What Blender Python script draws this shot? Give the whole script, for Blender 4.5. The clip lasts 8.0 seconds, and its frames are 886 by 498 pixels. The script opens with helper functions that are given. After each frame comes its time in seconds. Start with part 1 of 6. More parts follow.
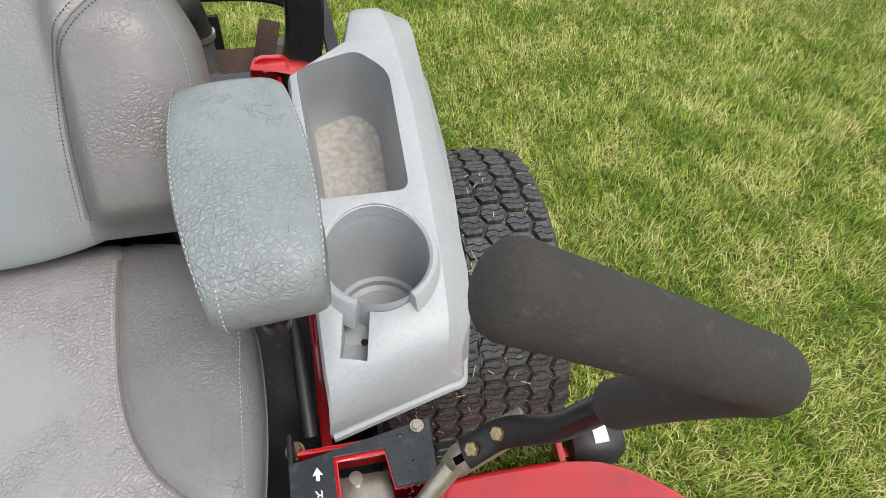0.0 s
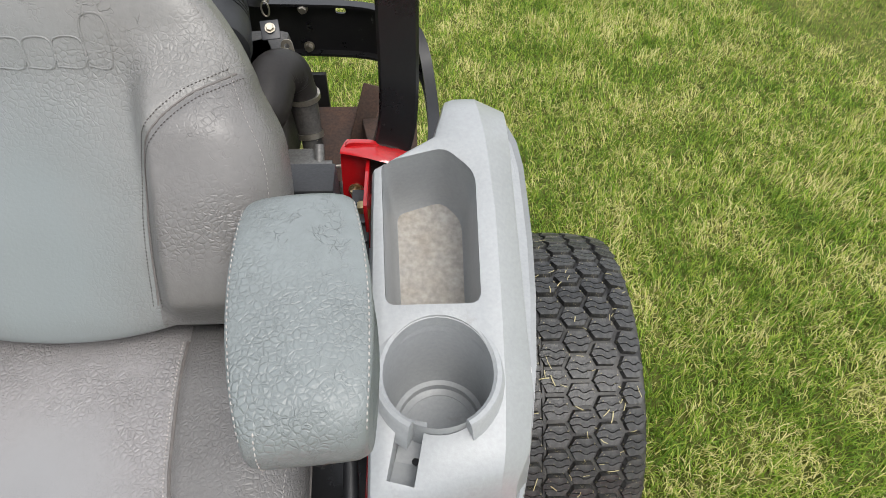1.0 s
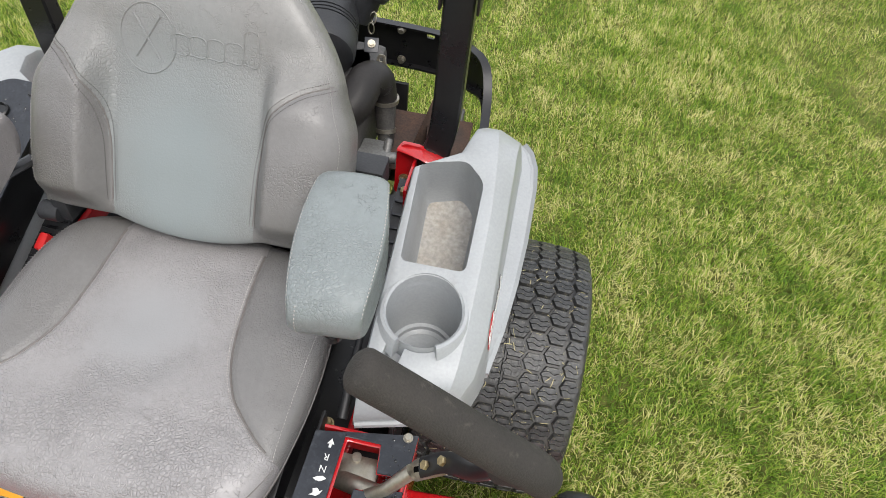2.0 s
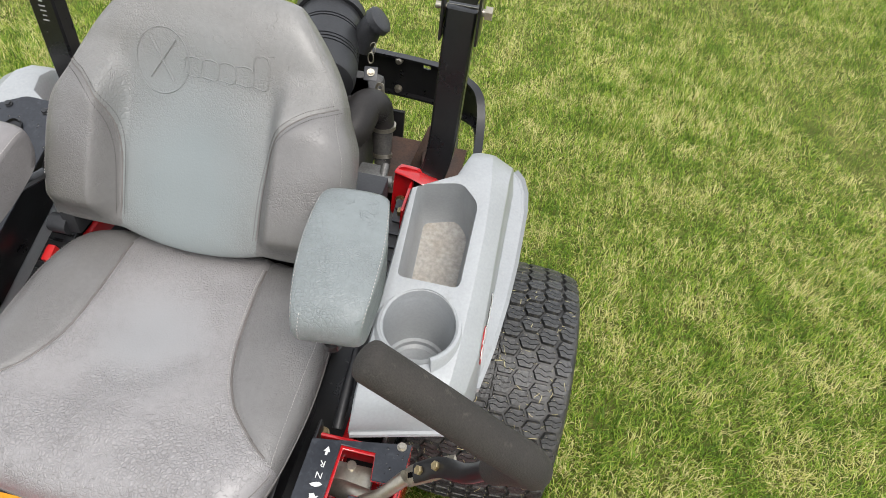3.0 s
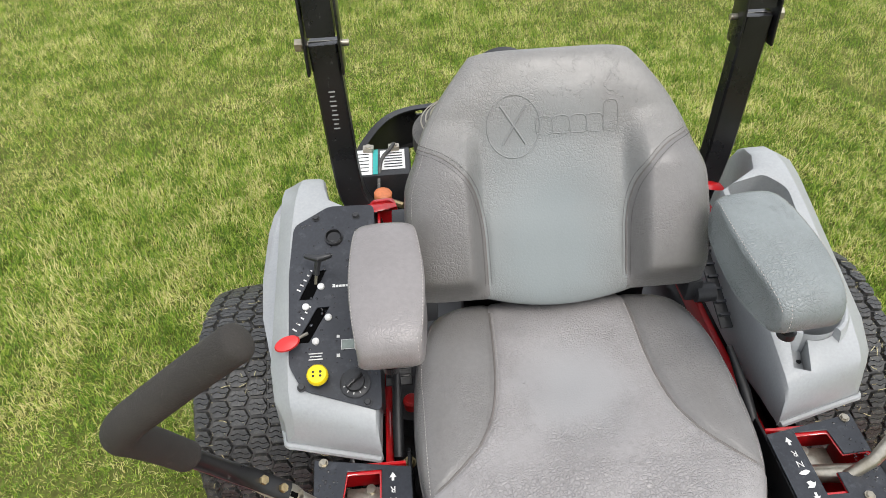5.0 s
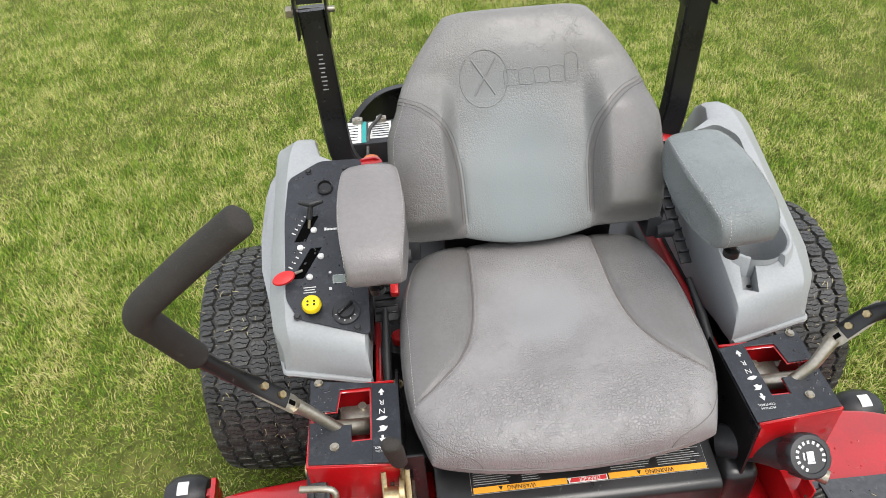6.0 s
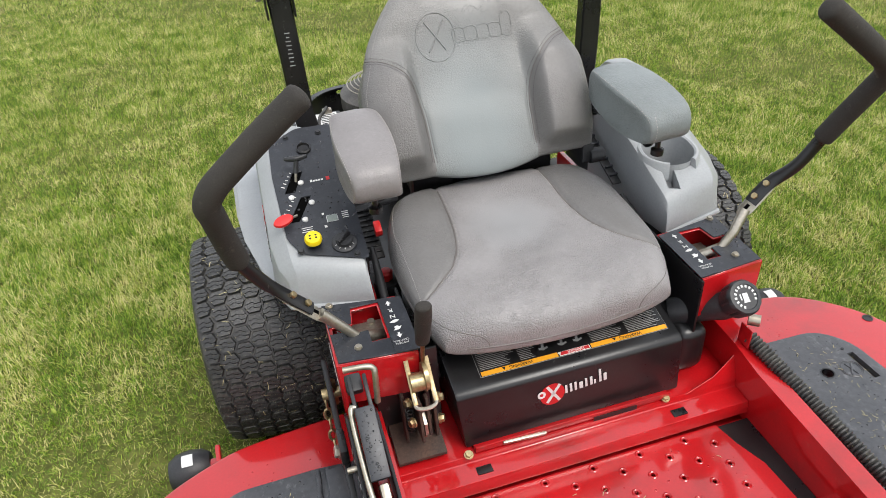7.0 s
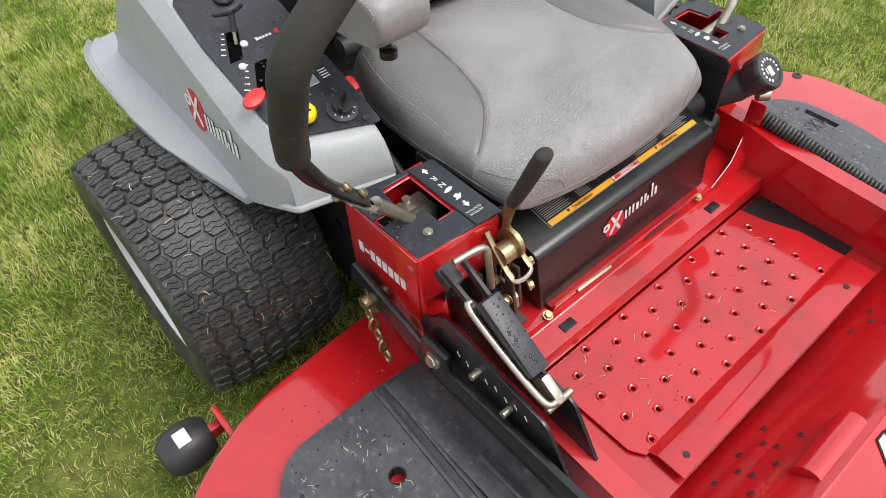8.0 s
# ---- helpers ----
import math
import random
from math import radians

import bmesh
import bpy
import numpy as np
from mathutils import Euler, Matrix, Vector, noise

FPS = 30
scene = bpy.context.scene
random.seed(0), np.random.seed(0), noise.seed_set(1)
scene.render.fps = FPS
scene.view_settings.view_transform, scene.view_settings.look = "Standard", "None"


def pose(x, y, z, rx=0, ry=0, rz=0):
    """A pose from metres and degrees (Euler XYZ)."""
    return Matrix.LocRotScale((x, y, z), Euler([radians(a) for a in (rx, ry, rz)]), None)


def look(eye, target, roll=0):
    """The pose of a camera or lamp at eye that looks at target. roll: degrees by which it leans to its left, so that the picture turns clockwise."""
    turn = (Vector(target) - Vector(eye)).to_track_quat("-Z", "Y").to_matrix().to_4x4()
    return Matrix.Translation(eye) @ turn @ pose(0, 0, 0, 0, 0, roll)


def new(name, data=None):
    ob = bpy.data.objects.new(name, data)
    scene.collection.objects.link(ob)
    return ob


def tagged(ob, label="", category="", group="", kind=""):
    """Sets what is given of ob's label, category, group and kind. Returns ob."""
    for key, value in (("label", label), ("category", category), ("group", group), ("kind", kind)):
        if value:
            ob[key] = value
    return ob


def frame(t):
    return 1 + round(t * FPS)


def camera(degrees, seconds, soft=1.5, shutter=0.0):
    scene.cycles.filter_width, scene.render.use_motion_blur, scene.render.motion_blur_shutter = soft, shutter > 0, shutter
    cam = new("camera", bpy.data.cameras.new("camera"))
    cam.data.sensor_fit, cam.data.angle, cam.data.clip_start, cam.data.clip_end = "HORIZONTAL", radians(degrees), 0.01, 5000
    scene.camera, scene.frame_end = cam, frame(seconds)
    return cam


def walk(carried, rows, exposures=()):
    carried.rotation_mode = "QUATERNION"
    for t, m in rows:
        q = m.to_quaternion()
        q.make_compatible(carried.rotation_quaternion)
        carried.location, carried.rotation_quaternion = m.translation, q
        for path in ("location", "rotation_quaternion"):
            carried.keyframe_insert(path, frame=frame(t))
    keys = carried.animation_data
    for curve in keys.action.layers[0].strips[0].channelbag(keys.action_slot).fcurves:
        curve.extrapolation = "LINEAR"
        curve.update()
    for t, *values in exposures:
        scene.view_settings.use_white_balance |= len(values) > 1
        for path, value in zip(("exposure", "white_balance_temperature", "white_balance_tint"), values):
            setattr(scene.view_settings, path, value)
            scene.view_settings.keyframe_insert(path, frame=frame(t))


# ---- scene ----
cam = camera(65.8, 8.0, soft=0.7)
PATH = [
    (0, (0.371, -0.267, 1.329), (0.693, 0.965, -0.213), 3.7),
    (0.2, (0.369, -0.211, 1.37), (0.622, 1.06, -0.154), 5.2),
    (0.5, (0.387, -0.174, 1.374), (0.55, 1.139, -0.125), 3.8),
    (1, (0.418, -0.158, 1.372), (0.453, 1.147, -0.143), -0.1),
    (1.5, (0.465, -0.262, 1.508), (0.273, 1.005, -0.027), 0.9),
    (1.7, (0.509, -0.332, 1.574), (0.321, 0.94, 0.042), 3.2),
    (2.8, (0.534, -0.447, 1.64), (0.382, 0.906, 0.176), 7.2),
    (3, (0.52, -0.457, 1.635), (0.374, 0.911, 0.184), 7.4),
    (3.5, (0.367, -0.49, 1.648), (0.139, 0.892, 0.22), 2.9),
    (4, (0.063, -0.55, 1.604), (-0.111, 0.823, 0.16), -0.8),
    (4.5, (-0.184, -0.567, 1.609), (-0.277, 0.85, 0.2), -3.8),
    (4.7, (-0.256, -0.565, 1.61), (-0.2, 0.907, 0.257), -2.3),
    (5.8, (-0.256, -0.672, 1.609), (-0.173, 0.848, 0.313), -3.0),
    (6, (-0.237, -0.754, 1.585), (-0.162, 0.773, 0.296), -3.9),
    (6.5, (-0.257, -0.987, 1.556), (-0.131, 0.554, 0.288), -3.4),
    (7, (-0.482, -1.036, 1.486), (-0.068, 0.545, 0.333), -3.9),
    (7.3, (-0.615, -1.007, 1.43), (-0.146, 0.461, 0.154), -7.5),
    (7.5, (-0.681, -0.908, 1.374), (-0.095, 0.423, 0.002), -6.0),
    (7.8, (-0.779, -0.736, 1.328), (0.046, 0.35, -0.135), -0.9),
    (8, (-0.83, -0.624, 1.342), (0.016, 0.405, -0.15), -2.3),
]
EXPOSURES = [(0.0, 0.26), (0.5, 0.20), (1.0, 0.19), (1.7, 0.22), (2.8, 0.28), (3.5, 0.29), (4.5, 0.25), (6.0, 0.23), (6.5, 0.17), (7.0, 0.16), (7.5, 0.16), (8.0, 0.25)]
walk(cam, [(t, look(eye, target, roll)) for t, eye, target, roll in PATH], EXPOSURES)

# ---- world, sun, exposure ----
world = bpy.data.worlds.new("sky")
scene.world = world
world.use_nodes = True
wn = world.node_tree
sky = wn.nodes.new("ShaderNodeTexSky")
sky.sky_type = 'NISHITA'
sky.sun_disc = False
sky.sun_elevation = radians(58)
sky.sun_rotation = radians(150)
sky.dust_density = 6.0
sky.air_density = 1.0
sky.ozone_density = 0.6
soften = wn.nodes.new("ShaderNodeMixRGB")
soften.inputs[0].default_value = 0.75
soften.inputs[2].default_value = (9.0, 9.3, 9.8, 1)
wn.links.new(sky.outputs[0], soften.inputs[1])
wn.links.new(soften.outputs[0], wn.nodes["Background"].inputs[0])
wn.nodes["Background"].inputs[1].default_value = 0.15
sun = new("sun", bpy.data.lights.new("sun", "SUN"))
sun.data.energy = 2.2
sun.data.angle = radians(28)
sun.data.color = (1.0, 0.975, 0.94)
sun.matrix_world = look((1.5, -2.6, 5.0), (0, 0, 0))


# ---- materials ----
def material(name, color, rough=0.5, metal=0.0, dark=None, scale=8.0, amount=0.5, bump=0.0, bump_scale=60.0, grain=0.0, grain_scale=200.0,
             spec=0.5, coat=0.0, rand=0.0, detail=6.0, stretch=(1, 1, 1), rough_var=0.0):
    """A principled material with stains at one scale, grain at another and fine relief."""
    m = bpy.data.materials.new(name)
    m.use_nodes = True
    nt, b = m.node_tree, m.node_tree.nodes["Principled BSDF"]
    n = nt.nodes.new
    tc = n("ShaderNodeTexCoord")
    mp = n("ShaderNodeMapping")
    mp.inputs["Scale"].default_value = stretch
    nt.links.new(tc.outputs["Object"], mp.inputs[0])
    co = mp.outputs[0]
    b.inputs["Roughness"].default_value = rough
    b.inputs["Metallic"].default_value = metal
    b.inputs["Specular IOR Level"].default_value = spec
    b.inputs["Coat Weight"].default_value = coat
    b.inputs["Coat Roughness"].default_value = 0.12
    dark = dark or tuple(c * 0.6 for c in color)
    stains = n("ShaderNodeTexNoise")
    stains.inputs["Scale"].default_value = scale
    stains.inputs["Detail"].default_value = detail
    stains.inputs["Roughness"].default_value = 0.62
    nt.links.new(co, stains.inputs["Vector"])
    ramp = n("ShaderNodeValToRGB")
    ramp.color_ramp.elements[0].position = 0.32
    ramp.color_ramp.elements[1].position = 0.68
    nt.links.new(stains.outputs["Fac"], ramp.inputs[0])
    mix = n("ShaderNodeMixRGB")
    mix.inputs[1].default_value = (*color, 1)
    mix.inputs[2].default_value = (*dark, 1)
    scl = n("ShaderNodeMath")
    scl.operation = 'MULTIPLY'
    scl.inputs[1].default_value = amount
    nt.links.new(ramp.outputs[0], scl.inputs[0])
    nt.links.new(scl.outputs[0], mix.inputs[0])
    out = mix.outputs[0]
    if grain:
        g = n("ShaderNodeTexNoise")
        g.inputs["Scale"].default_value = grain_scale
        g.inputs["Detail"].default_value = 3.0
        nt.links.new(co, g.inputs["Vector"])
        gm = n("ShaderNodeMapRange")
        gm.inputs[1].default_value, gm.inputs[2].default_value = 0.3, 0.7
        gm.inputs[3].default_value, gm.inputs[4].default_value = 1 - grain, 1 + grain
        nt.links.new(g.outputs["Fac"], gm.inputs[0])
        mul = n("ShaderNodeMixRGB")
        mul.blend_type = 'MULTIPLY'
        mul.inputs[0].default_value = 1.0
        nt.links.new(out, mul.inputs[1])
        nt.links.new(gm.outputs[0], mul.inputs[2])
        out = mul.outputs[0]
    if rand:
        oi = n("ShaderNodeObjectInfo")
        rm = n("ShaderNodeMapRange")
        rm.inputs[3].default_value, rm.inputs[4].default_value = 1 - rand, 1 + rand
        nt.links.new(oi.outputs["Random"], rm.inputs[0])
        mul2 = n("ShaderNodeMixRGB")
        mul2.blend_type = 'MULTIPLY'
        mul2.inputs[0].default_value = 1.0
        nt.links.new(out, mul2.inputs[1])
        nt.links.new(rm.outputs[0], mul2.inputs[2])
        out = mul2.outputs[0]
    nt.links.new(out, b.inputs["Base Color"])
    if rough_var:
        rr = n("ShaderNodeMapRange")
        rr.inputs[3].default_value, rr.inputs[4].default_value = max(0.03, rough - rough_var), min(1, rough + rough_var)
        nt.links.new(stains.outputs["Fac"], rr.inputs[0])
        nt.links.new(rr.outputs[0], b.inputs["Roughness"])
    if bump:
        bn = n("ShaderNodeTexNoise")
        bn.inputs["Scale"].default_value = bump_scale
        bn.inputs["Detail"].default_value = 5.0
        nt.links.new(co, bn.inputs["Vector"])
        bp = n("ShaderNodeBump")
        bp.inputs["Strength"].default_value = bump
        bp.inputs["Distance"].default_value = 0.004
        nt.links.new(bn.outputs["Fac"], bp.inputs["Height"])
        nt.links.new(bp.outputs[0], b.inputs["Normal"])
    return m


RED = material("red_enamel", (0.44, 0.006, 0.009), 0.36, dark=(0.33, 0.006, 0.008), scale=7, amount=0.5, grain=0.06, bump=0.05, bump_scale=26, coat=1.0, spec=0.2, rough_var=0.10)
RED.node_tree.nodes["Principled BSDF"].inputs["Coat Roughness"].default_value = 0.07
RED.node_tree.nodes["Principled BSDF"].inputs["Coat IOR"].default_value = 1.6
BLACK = material("black_enamel", (0.006, 0.006, 0.007), 0.30, dark=(0.018, 0.017, 0.016), scale=11, amount=0.5, grain=0.15, bump=0.05, rough_var=0.12)
PLATE = material("black_plate", (0.014, 0.016, 0.021), 0.40, dark=(0.026, 0.029, 0.036), scale=14, amount=0.5, grain=0.2, bump=0.05, rough_var=0.1)
PLASTIC = material("black_plastic", (0.014, 0.0145, 0.016), 0.48, dark=(0.030, 0.031, 0.034), scale=16, amount=0.6, grain=0.2, bump=0.12, bump_scale=300, rough_var=0.1)
COVERS = material("black_cover_plastic", (0.026, 0.028, 0.033), 0.36, dark=(0.062, 0.064, 0.070), scale=15, amount=0.75, spec=0.7, grain=0.25, grain_scale=90, bump=0.1, bump_scale=250, rough_var=0.3)
GREY = material("grey_plastic", (0.315, 0.328, 0.335), 0.42, dark=(0.265, 0.277, 0.283), scale=9, amount=0.6, grain=0.05, bump=0.06, bump_scale=350, rough_var=0.1)
FOAM = material("foam_grip", (0.022, 0.0195, 0.0165), 0.85, dark=(0.036, 0.031, 0.026), scale=30, amount=0.6, grain=0.2, grain_scale=500, bump=0.3, bump_scale=500)
RUBBER = material("rubber", (0.016, 0.016, 0.017), 0.5, dark=(0.034, 0.032, 0.028), scale=16, amount=0.55, grain=0.3, grain_scale=150, bump=0.2, bump_scale=120)
STEEL = material("zinc_steel", (0.45, 0.42, 0.36), 0.35, 0.9, dark=(0.28, 0.24, 0.17), scale=25, amount=0.7, grain=0.15, bump=0.1)
BRASS = material("yellow_zinc", (0.42, 0.35, 0.20), 0.38, 0.9, dark=(0.30, 0.20, 0.10), scale=30, amount=0.7, grain=0.2, bump=0.1)


def scuffed(m, color, scale, lo, hi, amount=0.8, stretch=(1, 1, 1), rough=None):
    """Rubs scuffs or dirt of another colour into a material."""
    nt, b = m.node_tree, m.node_tree.nodes["Principled BSDF"]
    n = nt.nodes.new
    tc, mp, tx = n("ShaderNodeTexCoord"), n("ShaderNodeMapping"), n("ShaderNodeTexNoise")
    mp.inputs["Scale"].default_value = stretch
    nt.links.new(tc.outputs["Object"], mp.inputs[0])
    tx.inputs["Scale"].default_value = scale
    tx.inputs["Detail"].default_value = 7.0
    tx.inputs["Roughness"].default_value = 0.65
    nt.links.new(mp.outputs[0], tx.inputs["Vector"])
    mr = n("ShaderNodeMapRange")
    mr.inputs[1].default_value, mr.inputs[2].default_value, mr.inputs[4].default_value = lo, hi, amount
    nt.links.new(tx.outputs["Fac"], mr.inputs[0])
    mx = n("ShaderNodeMixRGB")
    mx.inputs[2].default_value = (*color, 1)
    nt.links.new(mr.outputs[0], mx.inputs[0])
    nt.links.new(b.inputs["Base Color"].links[0].from_socket, mx.inputs[1])
    nt.links.new(mx.outputs[0], b.inputs["Base Color"])
    return m


scuffed(BLACK, (0.11, 0.11, 0.105), 42, 0.65, 0.71, 0.7, (1, 1, 0.6))
scuffed(RED, (0.30, 0.075, 0.06), 26, 0.62, 0.74, 0.5)
scuffed(RED, (0.13, 0.012, 0.010), 6, 0.50, 0.72, 0.55)
scuffed(RUBBER, (0.26, 0.235, 0.15), 230, 0.62, 0.66, 0.8, (1, 0.35, 0.6))
scuffed(RUBBER, (0.075, 0.072, 0.064), 30, 0.45, 0.62, 0.7)
scuffed(COVERS, (0.17, 0.175, 0.18), 75, 0.57, 0.70, 0.55, (1, 0.6, 1))
scuffed(GREY, (0.20, 0.195, 0.18), 34, 0.62, 0.76, 0.45)
scuffed(PLATE, (0.07, 0.075, 0.085), 60, 0.55, 0.72, 0.5)
scuffed(FOAM, (0.075, 0.066, 0.055), 70, 0.60, 0.70, 0.6)


# ---- builders ----
def finish(bm, angle=38):
    bmesh.ops.recalc_face_normals(bm, faces=bm.faces)
    lim = radians(angle)
    for f in bm.faces:
        f.smooth = True
    for e in bm.edges:
        if len(e.link_faces) == 2 and e.calc_face_angle(0) > lim:
            e.smooth = False


def part(name, bm, mat, parent, label="", angle=38):
    """Links a bmesh as one mesh object under a thing or under a part."""
    finish(bm, angle)
    me = bpy.data.meshes.new(name)
    bm.to_mesh(me)
    bm.free()
    me.materials.append(mat)
    ob = new(name, me)
    ob.parent = parent
    if label:
        tagged(ob, label=label)
    return ob


def bevelled(bm, width, segments=2, limit=30):
    if width > 0:
        edges = [e for e in bm.edges if len(e.link_faces) == 2 and e.calc_face_angle(0) > radians(limit)]
        bmesh.ops.bevel(bm, geom=edges, offset=width, segments=segments, affect='EDGES', profile=0.6, clamp_overlap=True)
    return bm


def moved(bm, m):
    bmesh.ops.transform(bm, matrix=m, verts=bm.verts)
    return bm


def box(size, at=(0, 0, 0), bevel=0.004, turn=(0, 0, 0), segments=2):
    bm = bmesh.new()
    bmesh.ops.create_cube(bm, size=1)
    bmesh.ops.scale(bm, vec=size, verts=bm.verts)
    bevelled(bm, bevel, segments)
    return moved(bm, pose(*at, *turn))


def join(*bms):
    """Several bmeshes as one."""
    out = bmesh.new()
    for b in bms:
        me = bpy.data.meshes.new("tmp")
        b.to_mesh(me)
        b.free()
        out.from_mesh(me)
        bpy.data.meshes.remove(me)
    return out


def prism(outline, z0, z1, bevel=0.003, segments=2, holes=()):
    """A plate with the outline given in x, y, from z0 up to z1, with optional holes right through."""
    bm = bmesh.new()
    loops = [outline, *holes]
    edges = []
    for lp in loops:
        vs = [bm.verts.new((x, y, z1)) for x, y in lp]
        edges += [bm.edges.new((vs[i], vs[(i + 1) % len(vs)])) for i in range(len(vs))]
    if holes:
        bmesh.ops.triangle_fill(bm, edges=edges, use_beauty=True)
    else:
        bm.faces.new(list(bm.verts))
    bmesh.ops.recalc_face_normals(bm, faces=bm.faces)
    r = bmesh.ops.extrude_face_region(bm, geom=list(bm.faces))
    bmesh.ops.translate(bm, vec=(0, 0, z0 - z1), verts=[v for v in r["geom"] if isinstance(v, bmesh.types.BMVert)])
    bmesh.ops.recalc_face_normals(bm, faces=bm.faces)
    return bevelled(bm, bevel, segments, 40)


def loft(rings, closed=True, caps=True):
    """A skin over rings of equally many points."""
    bm = bmesh.new()
    vs = [[bm.verts.new(p) for p in r] for r in rings]
    n = len(rings[0])
    for a, b in zip(vs, vs[1:]):
        for i in range(n if closed else n - 1):
            bm.faces.new((a[i], a[(i + 1) % n], b[(i + 1) % n], b[i]))
    if caps and closed:
        bm.faces.new(list(reversed(vs[0])))
        bm.faces.new(vs[-1])
    return bm


def smooth_path(points, steps=6):
    """A curve through the points (Catmull-Rom)."""
    p = [Vector(q) for q in points]
    p = [p[0] * 2 - p[1], *p, p[-1] * 2 - p[-2]]
    out = []
    for i in range(1, len(p) - 2):
        a, b, c, d = p[i - 1:i + 3]
        for k in range(steps):
            t = k / steps
            out.append(0.5 * ((2 * b) + (c - a) * t + (2 * a - 5 * b + 4 * c - d) * t * t + (3 * b - a - 3 * c + d) * t ** 3))
    out.append(p[-2])
    return out


def tube(points, radius, sides=14, flat=1.0, up=(0, 0, 1), rounded=0.0):
    """A round (or flattened) bar along a path; radius is a number or one for each point."""
    pts = [Vector(q) for q in points]
    rad = radius if isinstance(radius, (list, tuple)) else [radius] * len(pts)
    if rounded:
        d0, d1 = (pts[0] - pts[1]).normalized(), (pts[-1] - pts[-2]).normalized()
        ext0 = [(pts[0] + d0 * rounded * math.sin(a), rad[0] * max(0.05, math.cos(a))) for a in (1.5, 1.1, 0.7, 0.35)]
        ext1 = [(pts[-1] + d1 * rounded * math.sin(a), rad[-1] * max(0.05, math.cos(a))) for a in (0.35, 0.7, 1.1, 1.5)]
        pts = [e[0] for e in ext0] + pts + [e[0] for e in ext1]
        rad = [e[1] for e in ext0] + list(rad) + [e[1] for e in ext1]
    rings = []
    n = None
    for i, p in enumerate(pts):
        d = (pts[min(i + 1, len(pts) - 1)] - pts[max(i - 1, 0)]).normalized()
        if n is None:
            n = Vector(up) - d * d.dot(Vector(up))
            if n.length < 0.1:
                n = Vector((1, 0, 0)) - d * d.x
        n = (n - d * n.dot(d)).normalized()
        s = d.cross(n)
        rings.append([p + (n * math.cos(a) * flat + s * math.sin(a)) * rad[i] for a in (2 * math.pi * k / sides for k in range(sides))])
    return loft(rings)


def turned(profile, sides=32, axis='z', at=(0, 0, 0), caps=True):
    """A lathed body: profile rows are (radius, height)."""
    rings = [[(r * math.cos(a), r * math.sin(a), h) for a in (2 * math.pi * k / sides for k in range(sides))] for r, h in profile]
    bm = loft(rings, caps=caps)
    if axis == 'x':
        moved(bm, Matrix.Rotation(radians(90), 4, 'Y'))
    if axis == 'y':
        moved(bm, Matrix.Rotation(radians(-90), 4, 'X'))
    return moved(bm, Matrix.Translation(at))


def bolt(parent, at, normal=(0, 0, 1), r=0.008, h=0.006, mat=None, name="bolt", washer=True):
    """A hexagon head on its washer, standing off along the normal."""
    hexa = turned([(r * 0.98, 0.0), (r, 0.001), (r, h * 0.8), (r * 0.85, h)], 6)
    bm = hexa
    if washer:
        w = turned([(r * 1.28, -0.002), (r * 1.28, 0.0012)], 16)
        bm = join(hexa, w)
    q = Vector((0, 0, 1)).rotation_difference(Vector(normal)).to_matrix().to_4x4()
    moved(bm, Matrix.Translation(at) @ q @ Matrix.Rotation(random.random() * 3, 4, 'Z'))
    return part(name, bm, mat or BRASS, parent)


def rounded(outline, r, steps=4):
    """An outline with each corner rounded by r."""
    out, n = [], len(outline)
    for i in range(n):
        a, b, c = Vector(outline[i - 1]), Vector(outline[i]), Vector(outline[(i + 1) % n])
        ra = r[i] if isinstance(r, (list, tuple)) else r
        u, v = (a - b), (c - b)
        k = min(ra, u.length * 0.48, v.length * 0.48)
        p, q = b + u.normalized() * k, b + v.normalized() * k
        for s in range(steps + 1):
            t = s / steps
            out.append(tuple(p * (1 - t) ** 2 + b * 2 * t * (1 - t) + q * t * t))
    return out


def sstep(a, b, x):
    t = min(1, max(0, (x - a) / (b - a)))
    return t * t * (3 - 2 * t)


def circle(cx, cy, r, n=20):
    return [(cx + r * math.cos(2 * math.pi * k / n), cy + r * math.sin(2 * math.pi * k / n)) for k in range(n)]


def mirror(outline):
    return [(-x, y) for x, y in reversed(outline)]


